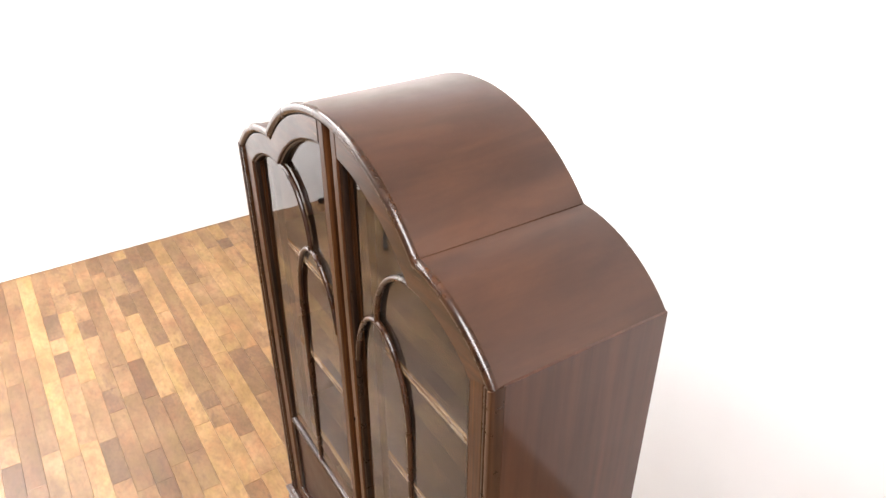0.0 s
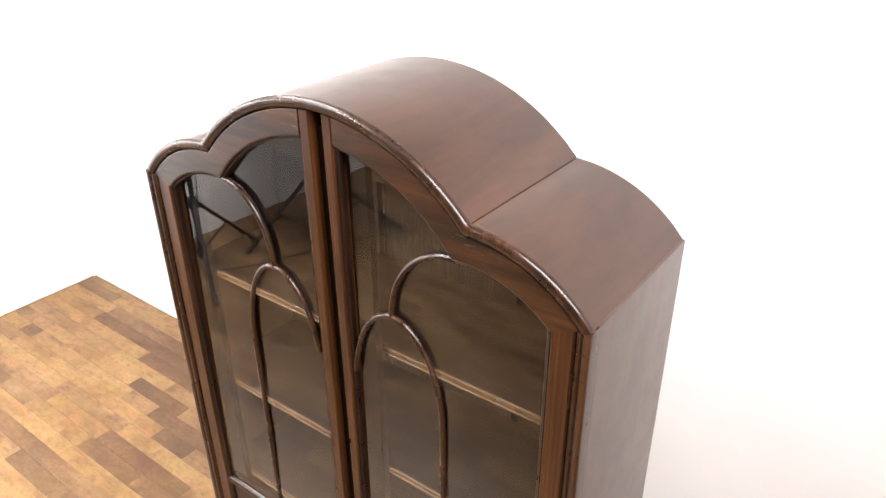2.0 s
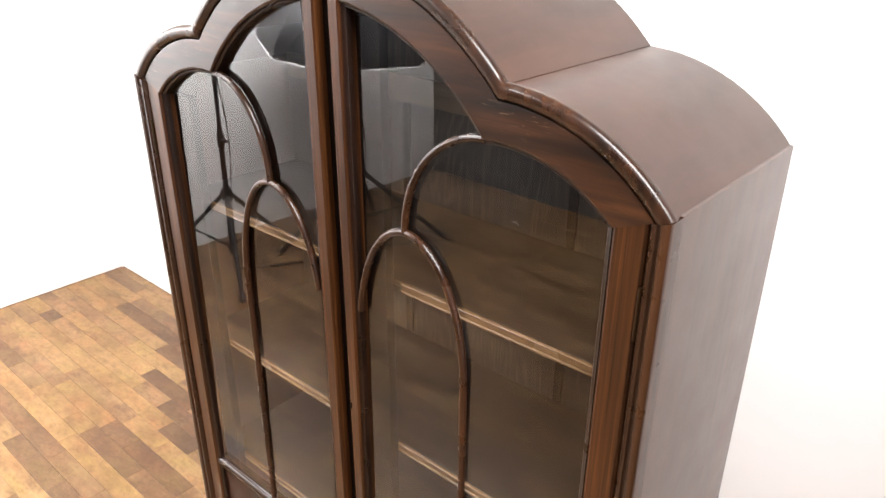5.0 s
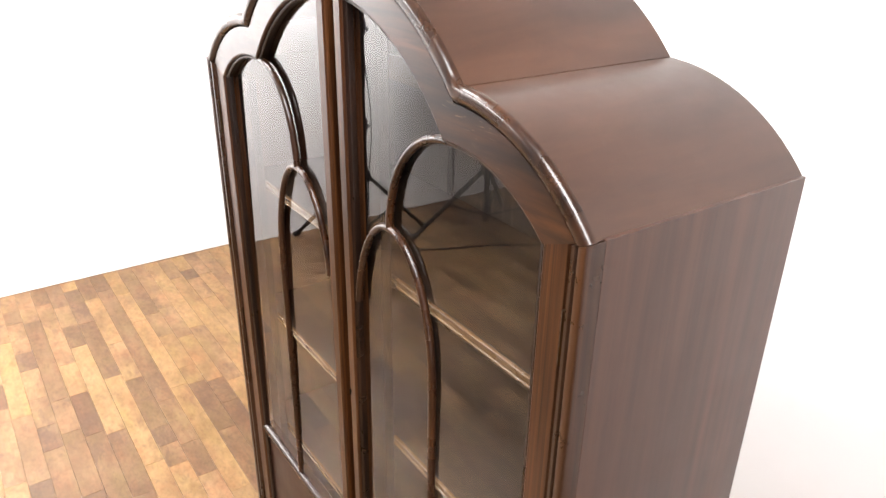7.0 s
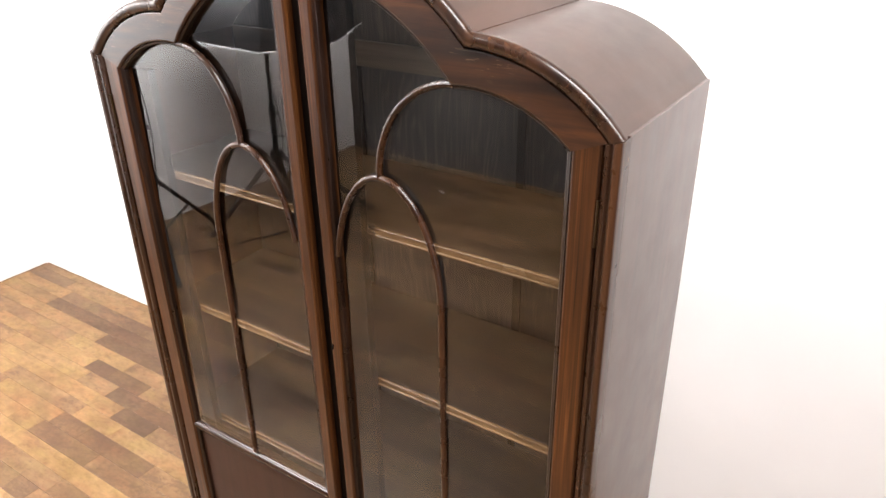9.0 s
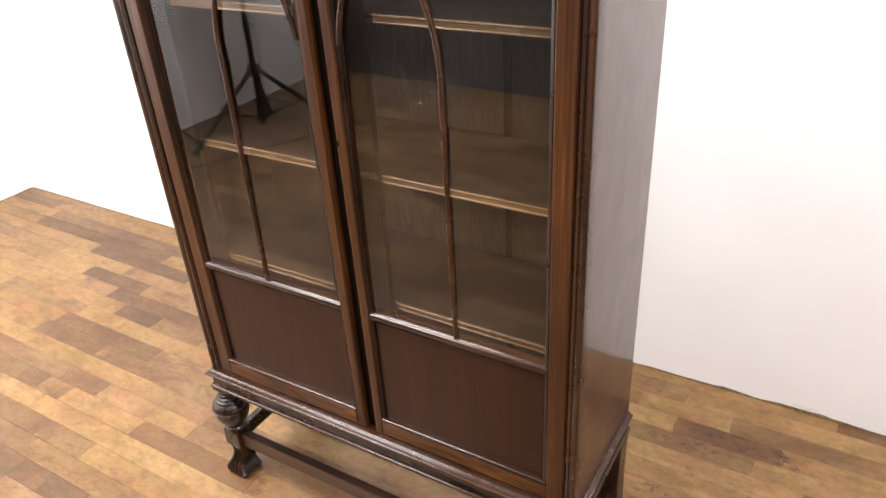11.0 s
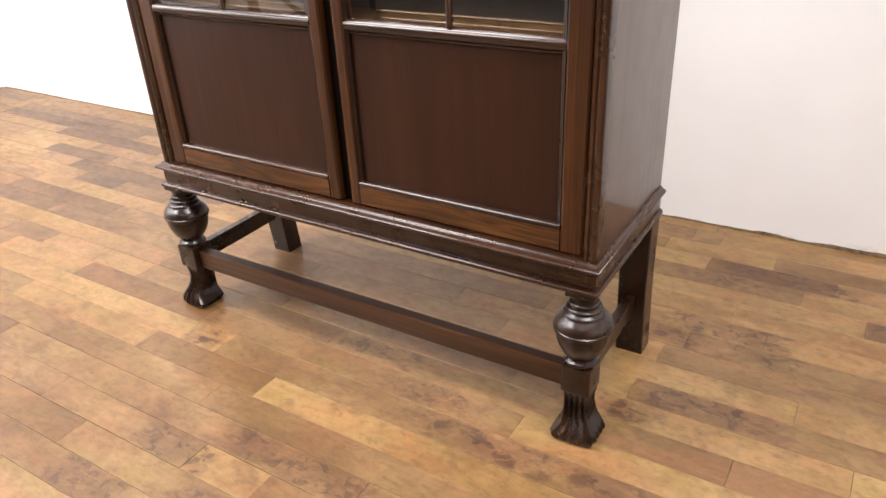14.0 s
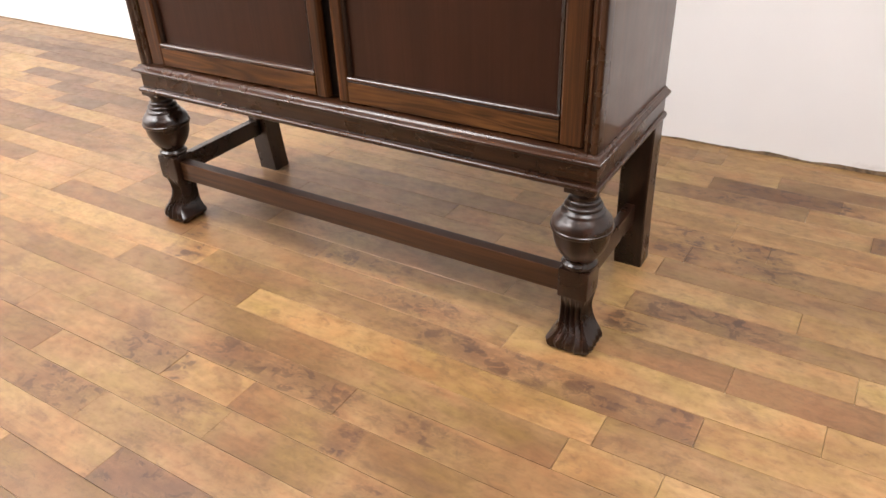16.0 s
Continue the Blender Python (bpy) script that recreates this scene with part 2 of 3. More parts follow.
M_WALL = plaster("white_plaster", (0.81, 0.795, 0.785), ((0.74, 0.92, -0.02, 0.030, 0.17), (0.60, 0.72, -0.02, 0.016, 0.20), (0.40, 0.58, -0.02, 0.008, 0.25)))
M_CEIL = plaster("ceiling_white", (0.80, 0.80, 0.79))
# colour stands in for the dimness at the rear of the room
M_REAR = plain("rear_dark", (0.045, 0.038, 0.034), 0.8, grain=3.0, spread=0.3)
M_BRASS = plain("aged_brass", (0.050, 0.030, 0.015), 0.5, 1.0)
M_DARK = plain("keyhole_black", (0.006, 0.005, 0.004), 0.7, relief=0)
M_DARK.node_tree.nodes["Principled BSDF"].inputs["Specular IOR Level"].default_value = 0.04
M_SUB = plain("subfloor_dark", (0.035, 0.022, 0.013), 0.9)
M_JOINT = plain("joint_dust", (0.17, 0.110, 0.065), 0.9, grain=70, spread=0.6)
M_BLACK = plain("stand_black", (0.012, 0.012, 0.013), 0.38)
M_CLOTH = plain("softbox_black_cloth", (0.024, 0.024, 0.026), 0.34, grain=60)
M_DIFF = plain("softbox_white_cloth", (0.80, 0.80, 0.79), 0.8, spread=0.03)
M_CABLE = plain("cable_black", (0.010, 0.010, 0.010), 0.5)


def plank(name, dark, mid, light, stain, island=False, varied=False):
    """Worn floor board: long grain, board by board tint, dark stains and pin marks."""
    mat, nt, bsdf = material(name)
    if island:
        rnd = nt.nodes.new("ShaderNodeNewGeometry").outputs["Random Per Island"]
    else:
        rnd = nt.nodes.new("ShaderNodeObjectInfo").outputs["Random"]
    shift = nt.nodes.new("ShaderNodeCombineXYZ")
    for i, k in enumerate((37.0, 91.0, 13.0)):
        m = nt.nodes.new("ShaderNodeMath")
        m.operation = "MULTIPLY"
        m.inputs[1].default_value = k
        nt.links.new(rnd, m.inputs[0])
        nt.links.new(m.outputs[0], shift.inputs[i])
    off = shift.outputs[0]
    grain = noise_fac(nt, coords(nt, (7, 130, 130), shift=off), 1.0, 4.0, 0.55, 0.4)
    cloud = noise_fac(nt, coords(nt, (4.0, 8, 8), shift=off), 1.0, 4.0, 0.55, 0.2)
    patch = noise_fac(nt, coords(nt, (26, 42, 42), shift=off), 1.0, 5.0, 0.62, 0.2)
    col = ramp(nt, cloud, [(0.34, dark), (0.5, mid), (0.66, light)])
    col = mix(nt, 1.0, col, ramp(nt, patch, [(0.30, (0.80, 0.75, 0.69)), (0.48, (0.98, 0.97, 0.96)), (0.70, (1.08, 1.09, 1.09))]), "MULTIPLY")
    col = mix(nt, 1.0, col, ramp(nt, grain, [(0.32, grey(0.92)), (0.68, grey(1.05))]), "MULTIPLY")
    col = mix(nt, 1.0, col, ramp(nt, rnd, [(0.0, (0.90, 0.86, 0.83)), (0.25, (0.97, 0.95, 0.92)), (0.65, (1.05, 1.03, 1.00)), (1.0, (0.96, 0.95, 0.96))]), "MULTIPLY")
    if varied:
        col = mix(nt, 1.0, col, ramp(nt, rnd, [(0.0, (0.60, 0.54, 0.50)), (0.18, (0.88, 0.84, 0.81)), (0.45, grey(1.0)), (0.84, (1.20, 1.17, 1.13)), (1.0, (0.70, 0.66, 0.64))]), "MULTIPLY")
    hue = noise_fac(nt, coords(nt, (7, 16, 16), shift=off), 1.0, 4.0, 0.6, 0.2)
    col = mix(nt, 1.0, col, ramp(nt, hue, [(0.34, (1.10, 0.98, 0.97)), (0.50, grey(1.0)), (0.66, (0.94, 1.00, 0.84))]), "MULTIPLY")
    blot = noise_fac(nt, coords(nt, (6.0, 13, 13), shift=off), 1.0, 7.0, 0.74, 0.4)
    lo = 0.590 - 0.075 * stain
    col = mix(nt, ramp(nt, blot, [(lo, grey(0)), (lo + 0.065, grey(0.20 + 0.42 * stain))]), col, (0.075, 0.036, 0.020))
    smear = noise_fac(nt, coords(nt, (5.0, 8.5, 8.5)), 1.0, 7.0, 0.72, 0.3)
    col = mix(nt, ramp(nt, smear, [(0.50, grey(0)), (0.66, grey(0.34))]), col, (0.105, 0.053, 0.022))
    scuff = noise_fac(nt, coords(nt, (30, 55, 55), shift=off), 1.0, 5.0, 0.72, 0.6)
    col = mix(nt, ramp(nt, scuff, [(0.575, grey(0)), (0.65, grey(0.42))]), col, (0.090, 0.050, 0.026))
    mottle = noise_fac(nt, coords(nt, (55, 85, 85), shift=off), 1.0, 4.0, 0.70, 0.3)
    col = mix(nt, 1.0, col, ramp(nt, mottle, [(0.30, (0.80, 0.77, 0.74)), (0.50, grey(1.0)), (0.72, (1.10, 1.11, 1.12))]), "MULTIPLY")
    pins = noise_fac(nt, coords(nt, (95, 40, 60), (0, 0, 20)), 1.0, 2.0, 0.5)
    col = mix(nt, ramp(nt, pins, [(0.755, grey(0)), (0.785, grey(0.75))]), col, (0.055, 0.026, 0.015))
    if not island:
        grit = noise_fac(nt, coords(nt, (17, 36, 36)), 1.0, 7.0, 0.78, 0.3)
        mark = spots_at(nt, STAINS_AND_SHADE, "X", "Y", grit)
        col = mix(nt, mark, col, (0.068, 0.030, 0.016))
        flecks = noise_fac(nt, coords(nt, (30, 40, 40), (0, 0, 30)), 1.0, 4.0, 0.62, 0.6)
        fleck = maths(nt, "MULTIPLY", ramp(nt, flecks, [(0.52, grey(0)), (0.57, grey(1))]), maths(nt, "MULTIPLY", mark, 1.7))
        col = mix(nt, fleck, col, (0.046, 0.021, 0.013))
    nt.links.new(col, bsdf.inputs["Base Color"])
    nt.links.new(ramp(nt, patch, [(0.3, grey(0.42)), (0.7, grey(0.29))]), bsdf.inputs["Roughness"])
    bsdf.inputs["Specular IOR Level"].default_value = 0.40
    bump(nt, bsdf, mix(nt, 0.5, patch, blot), 0.10, 0.001)
    return mat


# dark stains on single boards; rows -1 to 1 also paint the shade by the bookcase: (board row in front of the bookcase,
# from x, to x, strength)
PITCH, SEAM = 0.0672, -0.0040
STAINS_AND_SHADE = [(x0, x1, SEAM - (k + 1.02) * PITCH, SEAM - (k - 0.02) * PITCH, s) for k, x0, x1, s in (
    (5, -0.26, -0.07, 0.9), (5, -0.12, -0.04, 0.6), (7, -0.32, -0.12, 1.0), (8, -0.04, 0.20, 1.0), (4, -0.14, 0.24, 0.8), (4, 0.10, 0.26, 0.6),
    (6, 0.30, 0.46, 0.4), (5, 0.235, 0.29, 0.9), (-7, 0.46, 0.78, 0.95), (-6, 0.46, 0.60, 0.8), (-6, 0.56, 0.86, 0.5), (-3, 0.46, 0.82, 0.75), (-2, 0.44, 0.62, 0.5),
    (1, 0.46, 0.74, 0.95), (1, 0.10, 0.56, 0.6), (0, 0.0, 0.36, 0.40), (-1, -0.20, 0.20, 0.45), (-11, 0.52, 0.80, 0.85), (-10, 0.40, 0.74, 0.5), (-11, 0.72, 0.90, 0.6),
    (-9, 0.86, 1.02, 0.9), (6, -0.12, 0.08, 0.35), (4, 0.20, 0.50, 0.35), (1, -0.42, -0.30, 0.9), (0, -0.44, -0.36, 0.5),
)]
TINTS = (
    ("plank_honey", (0.166, 0.091, 0.035), (0.218, 0.128, 0.052), (0.252, 0.157, 0.068), 0.35),
    ("plank_tan", (0.123, 0.066, 0.027), (0.164, 0.094, 0.041), (0.197, 0.119, 0.054), 0.50),
    ("plank_russet", (0.108, 0.056, 0.023), (0.137, 0.073, 0.031), (0.164, 0.093, 0.041), 0.55),
    ("plank_stained", (0.088, 0.046, 0.022), (0.132, 0.073, 0.034), (0.163, 0.096, 0.046), 0.95),
)
M_PLANK = [plank(*t) for t in TINTS]
M_PLANK.append(plank("plank_mixed", (0.122, 0.067, 0.030), (0.166, 0.097, 0.045), (0.208, 0.129, 0.063), 0.75, False, True))
M_PLANK.append(plank("plank_brown", (0.094, 0.050, 0.022), (0.124, 0.069, 0.031), (0.150, 0.088, 0.041), 0.65))
M_PLANK.append(plank("plank_dark_ended", (0.074, 0.040, 0.019), (0.106, 0.059, 0.029), (0.140, 0.083, 0.041), 1.0))
M_PLANK_FAR = plank("plank_far", (0.105, 0.056, 0.026), (0.168, 0.099, 0.046), (0.228, 0.143, 0.071), 0.6, True, True)


# ---- building blocks ----
def mesh_of(name, verts, faces, mat=None, smooth=0.0):
    me = bpy.data.meshes.new(name)
    me.from_pydata([tuple(v) for v in verts], [], faces)
    bm = bmesh.new()
    bm.from_mesh(me)
    bmesh.ops.recalc_face_normals(bm, faces=bm.faces)
    if smooth:
        for f in bm.faces:
            f.smooth = True
        for e in bm.edges:
            if len(e.link_faces) == 2 and e.calc_face_angle(0) > radians(smooth):
                e.smooth = False
    bm.to_mesh(me)
    bm.free()
    if mat:
        me.materials.append(mat)
    return me


def part(name, me, parent, label=""):
    ob = new(name, me)
    ob.parent = parent
    if me and me.get("turned"):
        wn = ob.modifiers.new("even_shading", "WEIGHTED_NORMAL")
        wn.keep_sharp = True
    if label:
        tagged(ob, label)
    return ob


def thing(name, label, category, group="", kind="", m=None, me=None):
    ob = tagged(new(name, me), label, category, group, kind)
    if m is not None:
        ob.matrix_world = m
    return ob


def box(x0, x1, y0, y1, z0, z1, mat, bevel=0.0015, seg=2, name="box"):
    bm = bmesh.new()
    bmesh.ops.create_cube(bm, size=1.0)
    for v in bm.verts:
        v.co = Vector(((x0 + x1) / 2 + v.co.x * (x1 - x0), (y0 + y1) / 2 + v.co.y * (y1 - y0), (z0 + z1) / 2 + v.co.z * (z1 - z0)))
    if bevel:
        bmesh.ops.bevel(bm, geom=bm.edges[:], offset=bevel, segments=seg, affect="EDGES", profile=0.6)
    for f in bm.faces:
        f.smooth = True
    for e in bm.edges:
        if len(e.link_faces) == 2 and e.calc_face_angle(0) > radians(50):
            e.smooth = False
    me = bpy.data.meshes.new(name)
    bm.to_mesh(me)
    bm.free()
    me.materials.append(mat)
    if bevel:
        me["turned"] = True
    return me


def loft(rows, mat, closed_rows=False, caps=True, smooth=40.0, name="loft", ring=True):
    """Skin between rows of points of equal length. ring: each row is a closed loop; closed_rows: last row joins the first."""
    n, k = len(rows[0]), len(rows)
    verts = [p for r in rows for p in r]
    faces = []
    for i in range(k if closed_rows else k - 1):
        a, b = i * n, ((i + 1) % k) * n
        for j in range(n if ring else n - 1):
            j2 = (j + 1) % n
            faces.append((a + j, a + j2, b + j2, b + j))
    if caps and ring and not closed_rows:
        faces.append(tuple(range(n)))
        faces.append(tuple(range((k - 1) * n, k * n)))
    me = mesh_of(name, verts, faces, mat, smooth)
    me["turned"] = True
    return me


def lathe(profile, mat, cx=0.0, cy=0.0, steps=40, name="turning"):
    rows = [[(cx + r * math.cos(2 * math.pi * j / steps), cy + r * math.sin(2 * math.pi * j / steps), z) for j in range(steps)] for r, z in profile]
    return loft(rows, mat, name=name, smooth=50)


def tube(path, radius, mat, steps=10, name="tube", squash=1.0):
    """A bar along a path of points; the cross-section is flattened in y by squash."""
    rows = []
    path = [Vector(p) for p in path]
    for i, p in enumerate(path):
        t = (path[min(i + 1, len(path) - 1)] - path[max(i - 1, 0)]).normalized()
        up = Vector((0, 1, 0)) if abs(t.y) < 0.9 else Vector((1, 0, 0))
        u = t.cross(up).normalized()
        w = u.cross(t).normalized()
        rows.append([tuple(p + radius * (math.cos(a) * u + squash * math.sin(a) * w)) for a in (2 * math.pi * j / steps for j in range(steps))])
    return loft(rows, mat, name=name, smooth=60)


# ---- room ----
LEFT, RIGHT, BACK, FRONT = -2.845, 3.3, 0.912, -3.18


def wall(name, x0, x1, y0, y1, label, mat=None):
    ob = new(name, box(x0, x1, y0, y1, -0.02, CEILING + 0.02, mat or M_WALL, 0.0))
    return tagged(ob, label, "wall", kind="structure")


wall("wall_north", LEFT - 0.12, RIGHT + 0.12, BACK, BACK + 0.12, "white painted plaster wall behind the bookcase")
wall("wall_west", LEFT - 0.12, LEFT, FRONT, BACK, "white painted plaster side wall")
# assumed wall, added so that the panes reflect darkness beyond the side wall
wall("wall_south", LEFT - 0.12, RIGHT + 0.12, FRONT - 0.12, FRONT, "assumed dark grey-brown rear wall that keeps the pane reflections dark", M_REAR)
wall("wall_east", RIGHT, RIGHT + 0.12, FRONT, BACK, "white painted plaster wall facing the bookcase's side")
tagged(new("ceiling", box(LEFT - 0.2, RIGHT + 0.2, FRONT - 0.2, BACK + 0.2, CEILING, CEILING + 0.1, M_CEIL, 0.0)), "plain white ceiling", "ceiling", kind="structure")


# dusty joint under the plaster: the white ends in a ragged lower edge
def plaster_foot(name, at, along, length, inward, label):
    n = int(length / 0.010)
    rows = []
    for k in range(n + 1):
        u = length * k / n
        w = noise.noise(Vector((u * 2.3, 4.7, at[0]))) * 0.6 + noise.noise(Vector((u * 11.0, 1.3, at[1]))) * 0.45 + noise.noise(Vector((u * 37.0, 2.9, at[1]))) * 0.2
        p, q = Vector(at) + Vector(along) * u, Vector(inward)
        ragged = 0.25 + 0.75 * min(1.0, max(0.0, (p.x - 0.35) / 0.25))
        high = 0.0020 + ragged * max(0.0, 0.0150 * (w + 0.05))
        rows.append([tuple(p - q * 0.002 + Vector((0, 0, -0.004))), tuple(p + q * 0.0008 + Vector((0, 0, -0.004))), tuple(p + q * 0.0008 + Vector((0, 0, high))), tuple(p - q * 0.002 + Vector((0, 0, high + 0.0004)))])
    ob = new(name, loft(rows, M_JOINT, smooth=60))
    tagged(ob, label, "wall joint", kind="structure")


plaster_foot("trim_north", (LEFT, BACK, 0), (1, 0, 0), RIGHT - LEFT, (0, -1, 0), "ragged dusty brown joint between the white wall and the floor")
plaster_foot("trim_west", (LEFT, FRONT, 0), (0, 1, 0), BACK - FRONT - 0.01, (1, 0, 0), "thin dusty brown joint between the side wall and the floor")


# ---- bookcase ----
HALF, DEPTH, SHIFT = 0.4890, 0.322, -0.006
R_MID, Z_MID = 0.3946, 1.3116
R_SIDE, X_SIDE, Z_SIDE = 0.2697, 0.2808, 1.3101
BASE_TOP = 0.352


def crown(d, x_from=0.0, n_mid=22, n_side=16):
    """The right half of the three-arched outline, set in by d, from x_from out to the corner: (x, z)."""
    r1, r2 = R_MID - d, R_SIDE - d
    lo, hi = 0.15, X_SIDE + 0.06
    for _ in range(40):
        x = (lo + hi) / 2
        above = Z_MID + math.sqrt(max(r1 * r1 - x * x, 0)) - Z_SIDE - math.sqrt(max(r2 * r2 - (x - X_SIDE) ** 2, 0))
        lo, hi = (x, hi) if above > 0 else (lo, x)
    notch = lo
    a0, a1 = math.asin(x_from / r1), math.asin(notch / r1)
    pts = [(r1 * math.sin(a), Z_MID + r1 * math.cos(a)) for a in np.linspace(a0, a1, n_mid)]
    b0, b1 = math.asin((notch - X_SIDE) / r2), math.asin((HALF - d - X_SIDE) / r2)
    pts += [(X_SIDE + r2 * math.sin(b), Z_SIDE + r2 * math.cos(b)) for b in np.linspace(b0, b1, n_side)][1:]
    return [(float(x), float(z)) for x, z in pts]


def crown_full(d):
    right = crown(d)
    return [(-x, z) for x, z in reversed(right[1:])] + right


def crown_z(x, d):
    """Height of the outline set in by d at x."""
    pts = crown(d)
    return float(np.interp(abs(x), [p[0] for p in pts], [p[1] for p in pts]))


bookcase = thing("bookcase", "dark-stained oak bookcase with triple-arched top, two glazed doors and bulbous legs", "bookcase", m=pose(SHIFT, 0, 0))

# case
for s in (1, -1):
    x0, x1 = sorted((s * (HALF - 0.014), s * HALF))
    part("side_panel", box(x0, x1, 0.0168, DEPTH, BASE_TOP - 0.004, crown(0.003)[-1][1] + 0.001, M_VENEER, 0.0008), bookcase, "smooth brown veneered side")
outer, inner = crown_full(0.0035), crown_full(0.0145)
notch = 21  # the valley between two arches: a narrow open joint
for i in (len(outer) // 2 + notch, len(outer) // 2 - notch):
    (xa, za), (xn, zn), (xb, zb) = outer[i - 1], outer[i], outer[i + 1]
    near_a, near_b = [(xn + (x - xn) * k, zn + (z - zn) * k) for x, z, k in ((xa, za, 0.07), (xb, zb, 0.07))]
    outer[i - 1], outer[i], outer[i + 1] = near_a, (xn, zn - 0.0055), near_b
rows = []
for y in np.linspace(0.0066, DEPTH, 6):
    rows.append([(x, float(y), z) for x, z in outer] + [(x, float(y), z) for x, z in reversed(inner)])
part("top_panel", loft(rows, M_TOP, smooth=28), bookcase, "brown veneered top bent in three arches")
back = [(HALF - 0.016, BASE_TOP)] + list(reversed(crown(0.014)))
back = back + [(-x, z) for x, z in reversed(back)]
part("back_panel", loft([[(x, y, z) for x, z in back] for y in (0.306, 0.314)], M_PLY), bookcase, "wavy-grained plywood back")
part("back_rail", box(-0.462, 0.462, 0.296, 0.3055, 1.435, 1.481, M_PALE), bookcase, "pale unstained rail across the back")
for x in (-0.143, 0.204):
    part("back_groove_strip", box(x - 0.008, x + 0.008, 0.3005, 0.3055, 0.40, 1.434, M_BATTEN, 0.001), bookcase)
part("bottom_board", box(-0.463, 0.463, 0.02, 0.305, 0.353, 0.370, M_SHELF), bookcase)

# frame behind the doors, the dimness of the case put into its near-black colour
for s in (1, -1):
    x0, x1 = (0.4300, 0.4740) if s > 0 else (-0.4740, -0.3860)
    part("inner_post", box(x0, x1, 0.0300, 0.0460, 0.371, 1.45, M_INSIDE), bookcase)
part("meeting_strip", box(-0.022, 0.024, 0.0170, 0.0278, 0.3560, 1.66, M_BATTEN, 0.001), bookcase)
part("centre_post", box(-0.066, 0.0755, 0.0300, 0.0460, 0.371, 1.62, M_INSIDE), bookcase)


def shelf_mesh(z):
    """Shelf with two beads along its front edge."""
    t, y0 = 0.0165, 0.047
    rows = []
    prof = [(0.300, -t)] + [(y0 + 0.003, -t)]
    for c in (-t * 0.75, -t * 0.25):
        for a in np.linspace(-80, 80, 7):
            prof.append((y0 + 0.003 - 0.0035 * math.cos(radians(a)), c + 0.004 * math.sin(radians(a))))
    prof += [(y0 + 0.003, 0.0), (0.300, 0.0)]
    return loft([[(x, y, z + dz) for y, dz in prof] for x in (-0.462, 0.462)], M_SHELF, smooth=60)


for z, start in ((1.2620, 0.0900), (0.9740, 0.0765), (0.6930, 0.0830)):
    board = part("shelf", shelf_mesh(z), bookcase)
    for x0, x1 in ((-0.385, -0.067), (start, 0.4295)):
        strip = part("edge_strip", box(x0, x1, 0.0462, 0.0496, z - 0.0160, z - 0.0005, M_EDGE, 0.0004), board, "golden wooden strip on the shelf edge")
        for zz in (z - 0.0142, z - 0.0026):
            part("edge_bead", tube([(x0, 0.0462, zz), (x1, 0.0462, zz)], 0.0021, M_EDGE), strip, "pale rounded bead along the strip")

# rounded moulding that frames the doors
PROFILE = [(0.0155, 0.0064), (0.0003, 0.0064), (0.0, 0.002), (0.0012, -0.0018), (0.0035, -0.0042), (0.0075, -0.0052), (0.012, -0.0048), (0.0155, -0.0032), (0.0180, -0.0008), (0.0190, 0.0022), (0.0195, 0.0205)]
rings = [[(x, y, z) for x, z in crown_full(d)] for d, y in PROFILE]
rows = [[r[i] for r in rings] for i in range(len(rings[0]))]
part("arch_moulding", loft(rows, M_MOULD, smooth=35), bookcase, "rounded glossy moulding following the three arches")
SIDE_PROFILE = [(0.0, 0.0166), (0.0, -0.0030), (0.0014, -0.0058), (0.0055, -0.0072), (0.0105, -0.0058), (0.0128, -0.0022), (0.0145, -0.0020), (0.0165, -0.0042), (0.0205, -0.0040), (0.0232, -0.0006), (0.0242, 0.0030), (0.0250, 0.0166)]
for s in (1, -1):
    rows = []
    for top in (0, 1):
        rows.append([(s * (HALF - d), y, (crown(d)[-1][1] - 0.0006) if top else BASE_TOP) for d, y in SIDE_PROFILE])
    part("side_moulding", loft(rows, M_MOULD_UP, smooth=40), bookcase)


# doors
def door(s):
    """Door on the side s (1: right, -1: left) with its frame, panel, glazing bars and pane."""
    d = part("door", None, bookcase, "glazed door with arched glazing bars over a plain wooden panel")
    f, b, g = 0.0015, 0.028, 0.0160
    gap, inn, out = (0.0150, 0.0380, 0.4245) if s > 0 else (0.0095, 0.0345, 0.4245)

    def upright(x0, x1, top0, top1):
        w = x1 - x0
        prof = [(0, b), (0, g - 0.003), (0.0, f + 0.006), (0.0012, f + 0.002), (0.004, f), (w - 0.004, f), (w - 0.0012, f + 0.002), (w, f + 0.006), (w, g - 0.003), (w, b)]
        rows = [[(s * (x0 + px), py, 0.3545) for px, py in prof], [(s * (x0 + px), py, top0 + (top1 - top0) * px / w) for px, py in prof]]
        return loft(rows, M_STILE, smooth=30)

    part("stile", upright(gap, inn, crown_z(gap, 0.0206), crown_z(inn, 0.0206)), d)
    part("stile", upright(out, 0.4632, crown_z(out, 0.0675) + 0.004, crown(0.0275)[-1][1] + 0.001), d)
    prof = [(0.0203, b), (0.0203, f + 0.003), (0.0214, f + 0.0002), (0.0235, f - 0.0002), (0.0630, f - 0.0002), (0.0655, f + 0.0013), (0.0670, f + 0.0055), (0.0670, b)]
    rings = [[(s * x, y, z) for x, z in crown(dd, inn + 0.0002)] for dd, y in prof]
    part("top_rail", loft([[r[i] for r in rings] for i in range(len(rings[0]))], M_ARCH, smooth=30), d, "scalloped top rail with streaky slanting grain")
    # rails: profiles in (y, z) run along x
    def rail(prof, mat):
        x0, x1 = inn + 0.0002, out - 0.0002
        return loft([[(s * x, y, z) for y, z in prof] for x in (x0, x1)], mat, smooth=50)

